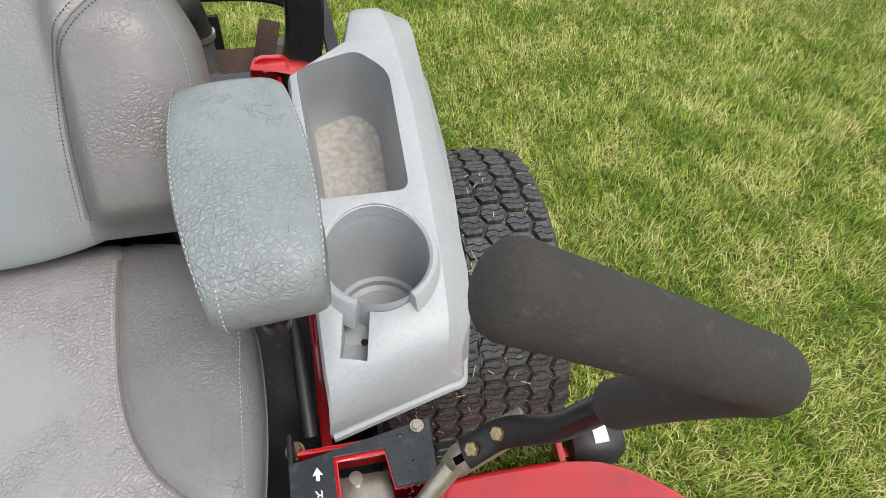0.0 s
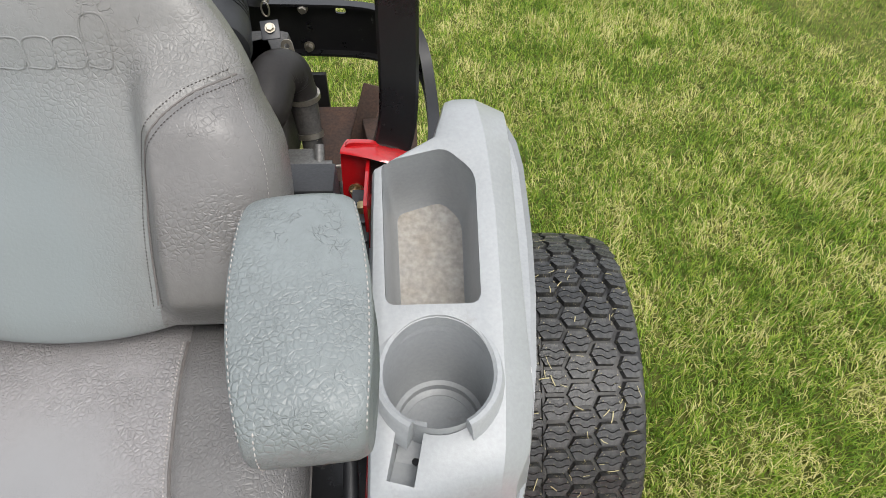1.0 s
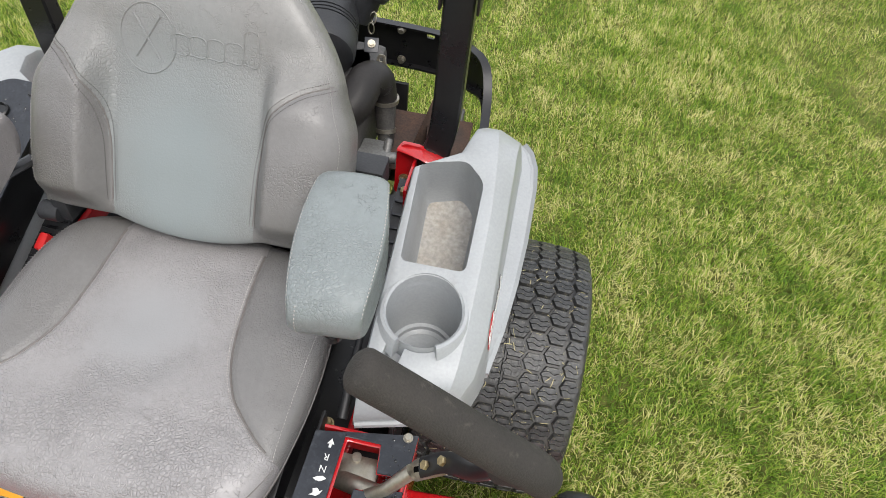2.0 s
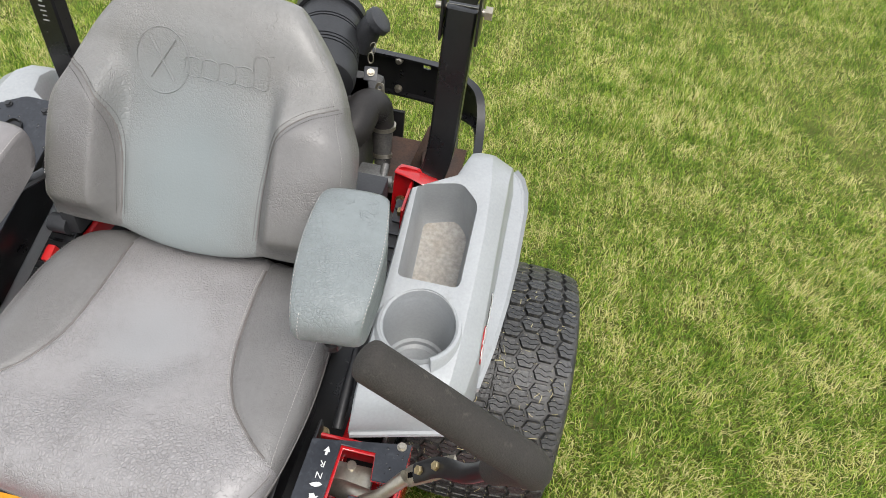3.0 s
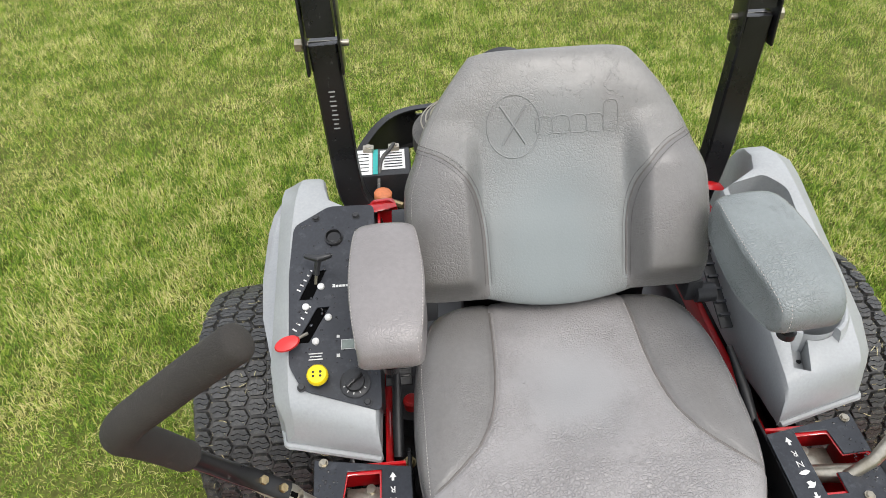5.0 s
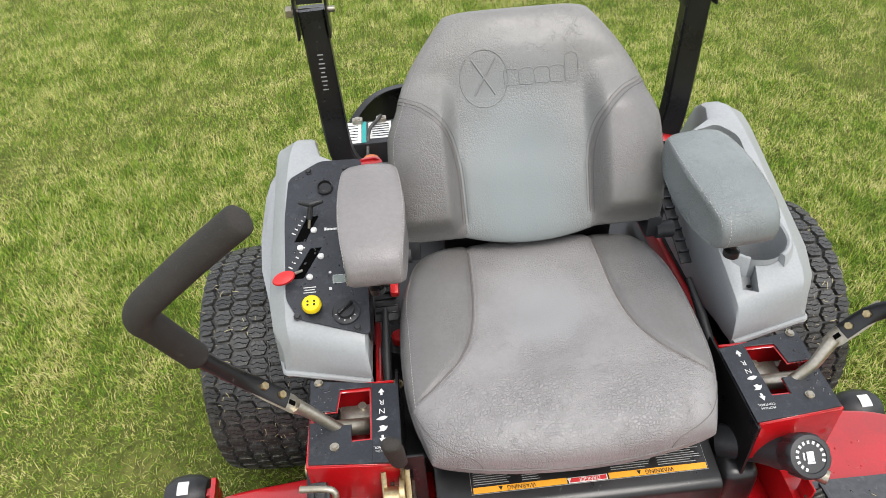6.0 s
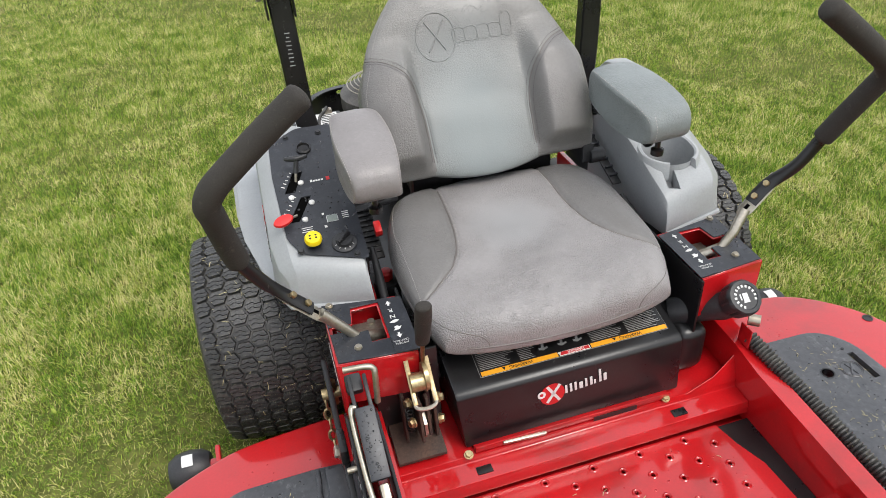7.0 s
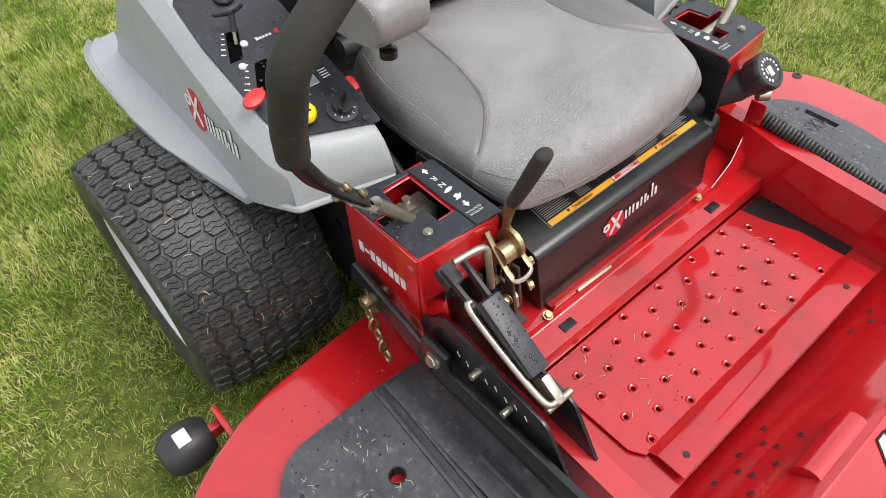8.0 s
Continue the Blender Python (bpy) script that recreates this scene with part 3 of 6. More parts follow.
def pod_body():
    rings = []
    for y, zt, xi, xo, zb, skew in POD:
        r = min(0.012, (zt - zb) * 0.3, (xo - xi) * 0.2)
        mid = (zt + zb) / 2
        lean = sstep(0.10, 0.20, y)
        skin = lambda z: max(xo, xo + (flank_x(z) - xo) * lean)
        pts = [(xi, zb), (xi, mid), (xi, zt - r), (xi + r * 0.3, zt - r * 0.3), (xi + r, zt), ((xi + xo) / 2, zt + 0.0005), (xo - 1.55 * r, zt), (xo - 1.5 * r, zt - 0.08 * r),
               (skin(zt - 2.0 * r) - 0.001, zt - r * 1.9), (skin(zt - 2.2 * r), zt - 2.2 * r), (skin(mid), mid), (skin(zb), zb)]
        rings.append([(x, y + skew * (x - 0.343), z) for x, z in pts])
    return loft(rings)


def fender_flange(s):
    """The outer skirt over the tyre; the one by the control panel stands farther out."""
    wide = 0.032 if s < 0 else 0.004
    rings = []
    for y, xb, zb, xf, zf in ((0.240, 0.524, 0.550, 0.534, 0.526), (0.250, 0.528, 0.556, 0.547, 0.520), (0.34, 0.530, 0.562, 0.561, 0.527), (0.45, 0.530, 0.572, 0.569, 0.543), (0.55, 0.530, 0.580, 0.573, 0.556),
                              (0.63, 0.530, 0.586, 0.573, 0.566), (0.70, 0.529, 0.590, 0.573, 0.572), (0.76, 0.526, 0.591, 0.567, 0.575), (0.805, 0.516, 0.590, 0.553, 0.577), (0.830, 0.510, 0.588, 0.533, 0.579)):
        xf += wide * sstep(0.26, 0.52, y)
        rings.append([(xb, y, zb), (xb + (xf - xb) * 0.5, y, zb - (zb - zf) * 0.32), (xf - 0.008, y, zf + (zb - zf) * 0.42), (xf, y, zf + 0.014), (xf - 0.001, y, zf), (xf - 0.008, y, zf - 0.002),
                      (xf - 0.014, y, zf + 0.010), (xb - 0.01, y, zb - 0.014)])
    return flip(loft(rings), s)


def pocket_outline(g=0.0):
    return rounded([(0.364 + g, 0.310 + g), (0.475 - g, 0.310 + g), (0.475 - g, 0.470 - g * 0.6), (0.438 - g * 0.3, 0.503 - g), (0.358 + g, 0.485 - g)], [0.012, 0.014, 0.016, 0.014, 0.012], 4)


CUP = (0.423, 0.235, 0.063)


def consoles():
    # the side with the tray and the cup holder
    body = pod_body()
    tray = moved(prism(flat_on_top(pocket_outline()), -0.16, 0.08, 0), TOP)
    cx, cy, cr = CUP
    bmc = turned([(cr, 0.0), (cr, 0.2)], 40)
    moved(bmc, Matrix.Translation((cx, cy, 0.575)))
    slot = box((0.030, 0.085, 0.12), (0.389, 0.168, 0.70), 0, (0, 0, -12))
    for cutter in (slot, bmc, tray):
        body = baked(body, [cutter])
        bmesh.ops.remove_doubles(body, verts=body.verts, dist=1e-5)
    body = baked(body, [], 0.0035)
    pod = part("tray_console", body, GREY, mower, "light grey moulded plastic console with tray and cup holder")
    # tray liner: tapering walls and a dirty floor
    ring = [[Vector((x, y / math.cos(SLOPE), h)) for x, y in pocket_outline(g)] for g, h in ((0.0005, -0.004), (0.004, -0.07), (0.009, -0.128), (0.013, -0.135))]
    rings = [[TOP @ v for v in r] for r in ring]
    part("tray_liner", loft(rings, caps=False), GREY, pod)
    floor_ring = [TOP @ Vector((x, y / math.cos(SLOPE), -0.1345)) for x, y in pocket_outline(0.0125)]
    fb = bmesh.new()
    fb.faces.new([fb.verts.new(v) for v in floor_ring])
    part("tray_floor", fb, DIRT, pod, "dirty stained tray bottom")
    # cup liner, with a ledge near its bottom
    part("cup_liner", moved(turned([(cr - 0.0008, 0.135), (cr - 0.003, 0.045), (cr - 0.006, 0.030), (cr - 0.012, 0.028), (cr - 0.013, 0.02), (cr - 0.02, 0.016), (cr - 0.021, 0.004), (0.001, 0.004)], 40, caps=False),
         Matrix.Translation((cx, cy, 0.56))), GREY, pod)
    # raised collar in front of the cup, open at the slot
    rings = []
    for k in range(31):
        a = radians(-62 + k * (305.0 / 30))
        c, s_ = math.cos(a), math.sin(a)
        inner, outer = cr - 0.001, cr + 0.011
        top = on_top(0, cy).z + 0.004
        lift = max(0.0, -s_) * 0.012
        ground_z = on_top(0, cy + s_ * cr).z - 0.02
        rings.append([(cx + c * inner, cy + s_ * inner, ground_z), (cx + c * inner, cy + s_ * inner, top + s_ * 0.018 + lift - 0.003), (cx + c * (inner + 0.004), cy + s_ * (inner + 0.004), top + s_ * 0.018 + lift),
                      (cx + c * (outer - 0.003), cy + s_ * (outer - 0.003), top + s_ * 0.018 + lift - 0.001), (cx + c * outer, cy + s_ * outer, top + s_ * 0.018 + lift - 0.005), (cx + c * (outer + 0.006), cy + s_ * (outer + 0.006), ground_z)])
    part("cup_collar", loft(rings), GREY, pod)
    part("cup_slot", box((0.029, 0.082, 0.004), (0.388, 0.166, 0.6405), 0.001, (SLOPE * 57.3, 0, -12)), GREY, pod)
    part("slot_hole", turned([(0.0045, 0), (0.0045, 0.001)], 12, 'z', (0.396, 0.160, 0.6415)), BLACK, pod)
    part("fender_flange", fender_flange(1), GREY, pod)
    # the side with the control panel
    body = flip(pod_body(), -1)
    left = part("control_console", body, GREY, mower, "light grey moulded plastic console under the control panel")
    part("fender_flange", fender_flange(-1), GREY, left)
    return pod, left


for s, pod in zip(SIDES, reversed(consoles())):
    edge = [Vector((s * x, 0.080 + 0.27 * (x - 0.343), 0.574)) for x in (0.346, 0.40, 0.45, 0.49, 0.508)] + [Vector((s * 0.516, 0.150, 0.566)), Vector((s * 0.530, 0.20, 0.551))]
    part("foot_rim", tube(smooth_path(edge, 4), 0.0065, 8), GREY, pod)
for s in SIDES:
    wheel(s)

PANEL = [(-0.337, 0.115), (-0.337, 0.497), (-0.424, 0.500), (-0.490, 0.462), (-0.497, 0.367), (-0.493, 0.200), (-0.468, 0.158)]


# near-black that paints the shade inside slots which have no real depth
SLOT_SHADE = material("slot_shade_black", (0.002, 0.002, 0.002), 0.95, spec=0.05)
DISPLAY = material("grey_display", (0.20, 0.235, 0.21), 0.25, grain=0.08)


def control_panel():
    hole = lambda a, b, w: [(a[0] - w, a[1]), (b[0] - w, b[1]), (b[0] + w, b[1]), (a[0] + w, a[1])]
    slots = [flat_on_top(hole((-0.466, 0.316), (-0.440, 0.370), 0.0115)), flat_on_top(hole((-0.470, 0.238), (-0.434, 0.300), 0.0110))]
    bm = moved(prism(flat_on_top(rounded(PANEL, 0.012)), 0.001, 0.005, 0.0008, 1, slots), TOP)
    panel = part("control_panel", bm, PLATE, mower, "flat black control panel with white print and rain drops")
    # added sheet just under the panel; its black stands for the slots' shade
    part("panel_backing", moved(prism(flat_on_top([(-0.35, 0.14), (-0.35, 0.47), (-0.48, 0.45), (-0.48, 0.2)]), 0.0006, 0.0012, 0), TOP), SLOT_SHADE, panel)
    nrm = TOP.to_3x3() @ Vector((0, 0, 1))
    for x, y in ((-0.448, 0.476), (-0.470, 0.163), (-0.360, 0.131), (-0.372, 0.475)):
        bolt(panel, on_top(x, y, 0.006), nrm, 0.006, 0.005, PLASTIC, "screw")
    lay = lambda bm_: moved(bm_, TOP)
    # hour meter socket
    c = (-0.414, 0.432)
    part("round_gauge", moved(turned([(0.017, 0), (0.017, 0.006), (0.0145, 0.008), (0.012, 0.003), (0.001, 0.002)], 28), TOP @ Matrix.Translation((c[0], c[1] / math.cos(SLOPE), 0.005))), BLACK, panel)
    # choke: black T handle on a flat stem
    a, b = on_top(-0.448, 0.345, 0.004), on_top(-0.437, 0.372, 0.045)
    choke = part("choke_lever", tube([a, b], 0.003, 8), STEEL, panel, "choke lever with black T handle")
    part("handle", join(tube([b + Vector((-0.022, 0.012, -0.002)), b, b + Vector((0.02, 0.006, 0.0))], [0.005, 0.0075, 0.005], 10, rounded=0.005), tube([on_top(-0.444, 0.355, 0.02), b], 0.0055, 8)), PLASTIC, choke)
    # throttle: red paddle
    a, b = on_top(-0.462, 0.255, 0.004), Vector((-0.492, 0.222, 0.728))
    thr = part("throttle_lever", tube([a, b], 0.003, 8), STEEL, panel, "throttle lever with red paddle knob")
    kn = turned([(0.004, -0.005), (0.014, -0.004), (0.0155, 0.0), (0.014, 0.004), (0.004, 0.0055)], 24)
    bmesh.ops.scale(kn, vec=(1.45, 0.85, 1), verts=kn.verts)
    part("handle", moved(kn, Matrix.Translation(b) @ Matrix.Rotation(radians(25), 4, 'X') @ Matrix.Rotation(radians(20), 4, 'Z')), RED_PLASTIC, thr)
    # blade switch: yellow mushroom on a black block
    q = on_top(-0.441, 0.176, 0.0)
    sw = part("switch_base", moved(box((0.026, 0.022, 0.012), (0, 0, 0.010), 0.003), Matrix.Translation(q) @ TOP.to_3x3().to_4x4()), PLASTIC, panel)
    kb = turned([(0.010, 0.008), (0.011, 0.014), (0.0155, 0.016), (0.0180, 0.019), (0.0180, 0.026), (0.0155, 0.030), (0.004, 0.0312)], 28)
    knob = part("blade_switch", moved(kb, Matrix.Translation(q) @ TOP.to_3x3().to_4x4()), YELLOW, panel, "yellow mushroom blade switch")
    for dx in (-0.006, 0.006):
        for dy in (0.003, -0.004):
            part("mark", moved(prism(circle(dx, dy, 0.0024, 6), 0.0302, 0.0312, 0), Matrix.Translation(q) @ TOP.to_3x3().to_4x4()), BLACK, knob)
    # ignition switch
    q = on_top(-0.380, 0.163, 0.004)
    mt = Matrix.Translation(q) @ TOP.to_3x3().to_4x4()
    ig = part("ignition_switch", moved(turned([(0.026, 0.0), (0.026, 0.005), (0.022, 0.008), (0.017, 0.008), (0.016, 0.016), (0.001, 0.017)], 30), mt), PLASTIC, panel, "black round ignition switch with key")
    part("key", moved(box((0.007, 0.034, 0.012), (0, 0, 0.020), 0.002, (0, 0, -50)), mt), BLACK, ig)
    for k in range(5):
        aa = radians(200 + k * 32)
        part("mark", moved(box((0.004, 0.0015, 0.0006), (0.0195 * math.cos(aa), 0.0195 * math.sin(aa), 0.0084), 0, (0, 0, math.degrees(aa))), mt), WHITE, ig)
    # white pins
    for x, y in ((-0.438, 0.338), (-0.465, 0.302), (-0.425, 0.280), (-0.447, 0.239)):
        part("pin", moved(turned([(0.0064, 0), (0.0064, 0.003), (0.0045, 0.005), (0.001, 0.0055)], 16), Matrix.Translation(on_top(x, y, 0.005)) @ TOP.to_3x3().to_4x4()), WHITE, panel)
    # printed marks
    def printed(x, y, w, h, rot=0, mat=WHITE):
        part("print", moved(box((w, h, 0.0006), (0, 0, 0), 0, (0, 0, rot)), Matrix.Translation(on_top(x, y, 0.0057)) @ TOP.to_3x3().to_4x4()), mat, panel)
    for k in range(5):
        printed(-0.478 + k * 0.0055, 0.334 + k * 0.009, 0.008 - k * 0.001, 0.0022, -30)
        printed(-0.484 + k * 0.0066, 0.262 + k * 0.010, 0.009 - k * 0.0012, 0.0024, -35)
    for k in range(5):
        printed(-0.415 + k * 0.0060, 0.337 + 0.001 * (k == 0), 0.0048, 0.0045 + 0.002 * (k == 0))
    printed(-0.378, 0.338, 0.008, 0.010, 0, RED_PRINT)
    for k in range(3):
        printed(-0.447, 0.208 + k * 0.005, 0.024 - 0.004 * (k % 2), 0.0018)
    printed(-0.408, 0.212, 0.006, 0.006)
    printed(-0.408, 0.245, 0.005, 0.005)
    printed(-0.391, 0.230, 0.024, 0.018, 0, WHITE)
    part("hour_meter", moved(box((0.022, 0.016, 0.0008), (0, 0, 0), 0), Matrix.Translation(on_top(-0.391, 0.230, 0.0064)) @ TOP.to_3x3().to_4x4()), DISPLAY, panel)
    for k in range(4):
        printed(-0.362, 0.226 + k * 0.005, 0.014, 0.0018)
    # the panel's inner flank
    part("panel_side", box((0.004, 0.36, 0.09), (-0.3385, 0.315, 0.688), 0.001, (math.degrees(SLOPE), 0, 0)), BLACK, panel)
    return panel


control_panel()


# ---- seat ----
def grid_solid(nu, nv, f):
    """A closed pillow: f(u, v, side) gives the place for u, v in -1..1 on the front (1) and the back (-1)."""
    bm = bmesh.new()
    ease = lambda t: math.sin(t * math.pi / 2) * 0.72 + t * 0.28
    vs = {}
    for sd in (1, -1):
        for j in range(nv + 1):
            for i in range(nu + 1):
                rim = i in (0, nu) or j in (0, nv)
                if sd == -1 and rim:
                    vs[sd, i, j] = vs[1, i, j]
                    continue
                vs[sd, i, j] = bm.verts.new(f(ease(-1 + 2 * i / nu), ease(-1 + 2 * j / nv), sd if not rim else 0))
    for sd in (1, -1):
        for j in range(nv):
            for i in range(nu):
                q = [vs[sd, i, j], vs[sd, i + 1, j], vs[sd, i + 1, j + 1], vs[sd, i, j + 1]]
                bm.faces.new(q if sd == 1 else list(reversed(q)))
    return bm


SEAT_X = -0.006


CUSHION_SEAM = ((-0.035, 0.275), (-0.025, 0.254), (-0.012, 0.233), (0.005, 0.213), (0.02, 0.197), (0.04, 0.178), (0.06, 0.166), (0.08, 0.156), (0.11, 0.146), (0.15, 0.138), (0.20, 0.133), (0.26, 0.130), (0.34, 0.128))


def cushion_seam(y):
    """Half the distance between the two seams of the cushion at y."""
    return float(np.interp(y, [p[0] for p in CUSHION_SEAM], [p[1] for p in CUSHION_SEAM]))


def cushion_point(u, v, sd):
    yc, yh = 0.110, 0.253
    y = yc + yh * v * math.sqrt(1 - 0.24 * u * u)
    w = 0.281 - 0.012 * sstep(0.0, -0.14, y) - 0.015 * sstep(0.2, 0.36, y)
    x = w * u * math.sqrt(1 - 0.20 * v * v)
    p = 7.0
    k = max(0.0, 1 - abs(u) ** p) ** (1 / 3.2) * max(0.0, 1 - abs(v) ** p) ** (1 / 3.2)
    top = 0.652 + 0.10 * max(0, y) + 0.012 * sstep(-0.03, 0.1, abs(x) - cushion_seam(y)) - 0.010 * sstep(-0.02, -0.14, y)
    top += 0.006 * math.exp(-((x / 0.07) ** 2 + ((y + 0.01) / 0.05) ** 2)) - 0.008 * math.exp(-((x / 0.13) ** 2 + ((y - 0.13) / 0.10) ** 2))
    groove = 1.6 * math.exp(-((abs(x) - cushion_seam(y)) / 0.006) ** 2) * sstep(-0.05, -0.02, y)
    top -= 0.004 * groove
    top += 0.003 * noise.noise(Vector((x * 14, y * 14, 2.0)))
    base = 0.600 - 0.026 * sstep(0.02, -0.12, y)
    return Vector((SEAT_X + x, y, base + (top - base) * k if sd > 0 else (base if sd == 0 else base - 0.035 * k)))


def hugging(obj_bm):
    from mathutils.bvhtree import BVHTree
    return BVHTree.FromBMesh(obj_bm)


def stitches(tree, pts, parent, down, name="stitching", pitch=0.0056, lift=0.0004, size=0.0008, thread=None):
    """Short threads that follow a path laid on a surface by dropping it along down."""
    path = []
    dn = Vector(down)
    for p in smooth_path(pts, 12):
        hit = tree.ray_cast(p - dn * 0.3, dn)
        if hit[0] is not None:
            path.append((hit[0], hit[1]))
    bm = bmesh.new()
    run, todo = 0.0, 0.0
    for (a, na), (b, nb) in zip(path, path[1:]):
        seg = (b - a).length
        if seg < 1e-6:
            continue
        d = (b - a) / seg
        while todo < run + seg:
            t = (todo - run) / seg
            c = a.lerp(b, t)
            nn = na if na.dot(dn) < 0 else -na
            s_ = d.cross(nn).normalized()
            c = c + nn * lift
            h, w = pitch * 0.34, size
            vs = [bm.verts.new(c + d * h * i + s_ * w * j + nn * k) for i, j, k in ((-1, 0, -0.0006), (-0.4, 1, 0), (0.4, 1, 0), (1, 0, -0.0006), (0.4, -1, 0), (-0.4, -1, 0))]
            top = [bm.verts.new(c + d * h * i * 0.5 + nn * 0.0008) for i in (-1, 1)]
            bm.faces.new((vs[0], vs[1], top[0]))
            bm.faces.new((vs[1], vs[2], top[1], top[0]))
            bm.faces.new((vs[2], vs[3], top[1]))
            bm.faces.new((vs[3], vs[4], top[1]))
            bm.faces.new((vs[4], vs[5], top[0], top[1]))
            bm.faces.new((vs[5], vs[0], top[0]))
            todo += pitch
        run += seg
    return part(name, bm, thread or THREAD, parent, angle=80)


def piping(tree, pts, parent, down, r=0.0016, mat=None, name="seam", lift=0.0):
    path = []
    dn = Vector(down)
    for p in smooth_path(pts, 10):
        hit = tree.ray_cast(p - dn * 0.3, dn)
        if hit[0] is not None:
            path.append(hit[0] - dn * lift)
    return part(name, tube(path, r, 6), mat or SEAM, parent)


def two_tone(ob, beyond):
    """The side panels are cut from a darker vinyl."""
    ob.data.materials.append(VINYL_SIDE)
    for f in ob.data.polygons:
        if beyond(f.center):
            f.material_index = 1


def seat_cushion():
    bm = grid_solid(150, 150, cushion_point)
    bmesh.ops.recalc_face_normals(bm, faces=bm.faces)
    tree = hugging(bm)
    seat = part("seat_cushion", bm, VINYL_SEAT, mower, "cracked taupe vinyl seat cushion with stitched seams", 80)
    two_tone(seat, lambda p: abs(p.x - SEAT_X) > cushion_seam(p.y) and p.y > -0.03)
    dn = (0, 0, -1)
    for s in SIDES:
        line = [(SEAT_X + s * cushion_seam(y), y, 0.7) for y in (0.305, 0.25, 0.20, 0.15, 0.11, 0.08, 0.06, 0.04, 0.02, 0.005, -0.012, -0.022)]
        piping(tree, line, seat, dn, 0.0021)
        off = [(x - s * 0.005, y - 0.002, z) for x, y, z in line]
        stitches(tree, off, seat, dn, pitch=0.0048, size=0.0010)
    for s in SIDES:
        arc = [(SEAT_X + s * x, y, z) for x, y, z in ((0.268, -0.05, 0.622), (0.240, -0.09, 0.618), (0.205, -0.118, 0.612), (0.178, -0.13, 0.604), (0.166, -0.135, 0.592), (0.162, -0.138, 0.58))]
        piping(tree, arc, seat, (-s * 0.35, 0.9, -0.26), 0.0011)
        brim = [(SEAT_X + s * (0.262 - 0.010 * sstep(0.0, -0.14, y) - 0.030 * sstep(0.2, 0.32, y)), y, 0.7) for y in (0.30, 0.25, 0.19, 0.13, 0.07, 0.02, -0.03)]
        stitches(tree, brim, seat, dn, size=0.0007)
    # welt round the sides
    rim = [cushion_point(math.cos(a) if abs(math.cos(a)) > 1 else max(-1, min(1, 1.3 * math.cos(a))), max(-1, min(1, 1.3 * math.sin(a))), 0) for a in (2 * math.pi * k / 72 for k in range(73))]
    part("welt", tube(rim, 0.0016, 6), SEAM, seat)
    return seat


seat_cushion()

LEAN_UP, LEAN_OUT = Vector((0, 0.551, 0.834)), Vector((0, -0.834, 0.551))


BACK_X = -0.006
BACK_SEAM = ((0.0, 0.124), (0.12, 0.126), (0.16, 0.131), (0.19, 0.138), (0.214, 0.148), (0.24, 0.168), (0.262, 0.198), (0.276, 0.230), (0.29, 0.262))


def back_seam(h):
    """Half the distance between the seams of the backrest at h up it."""
    return float(np.interp(h, [p[0] for p in BACK_SEAM], [p[1] for p in BACK_SEAM]))


def backrest_point(u, v, sd):
    h = 0.218 + 0.218 * v  # distance up the back
    wide = 0.262 + 0.010 * math.sin(min(1, h / 0.26) * math.pi) - 0.022 * sstep(0.2, 0.29, h) - 0.092 * max(0.0, (h - 0.275) / 0.161) ** 1.3
    x = wide * u * math.sqrt(1 - 0.10 * max(0, v) ** 4)
    h -= 0.008 * abs(u) ** 6 * sstep(0.3, 0.436, h)
    h += -0.020 * (1 - min(1, abs(x) / 0.13) ** 2) * sstep(0.12, 0.0, h) + 0.0
    p = 6.0
    k = max(0.0, 1 - abs(u) ** p) ** (1 / 2.8) * max(0.0, 1 - abs(v) ** p) ** (1 / 2.8)
    seam = back_seam(h)
    bolster = sstep(-0.006, 0.034, abs(x - BACK_X) - 0.127) * sstep(0.33, 0.22, h) * sstep(0.0, 0.05, h)
    dep = 0.026 + 0.050 * bolster - 0.006 * math.exp(-(x / 0.11) ** 2) * sstep(0.3, 0.15, h) + 0.014 * sstep(0.27, 0.37, h)
    dep -= 0.006 * math.exp(-((abs(x - BACK_X) - seam) / 0.007) ** 2) * sstep(0.015, 0.05, h)
    dep += 0.003 * noise.noise(Vector((x * 12, h * 12, 5.0)))
    base = Vector((SEAT_X + x, 0.302, 0.716)) + LEAN_UP * h
    if sd > 0:
        return base + LEAN_OUT * (dep * k)
    return base - LEAN_OUT * (0.075 * k if sd < 0 else 0)


def on_back(x, h, out=0.1):
    return Vector((SEAT_X + x, 0.302, 0.716)) + LEAN_UP * h + LEAN_OUT * out


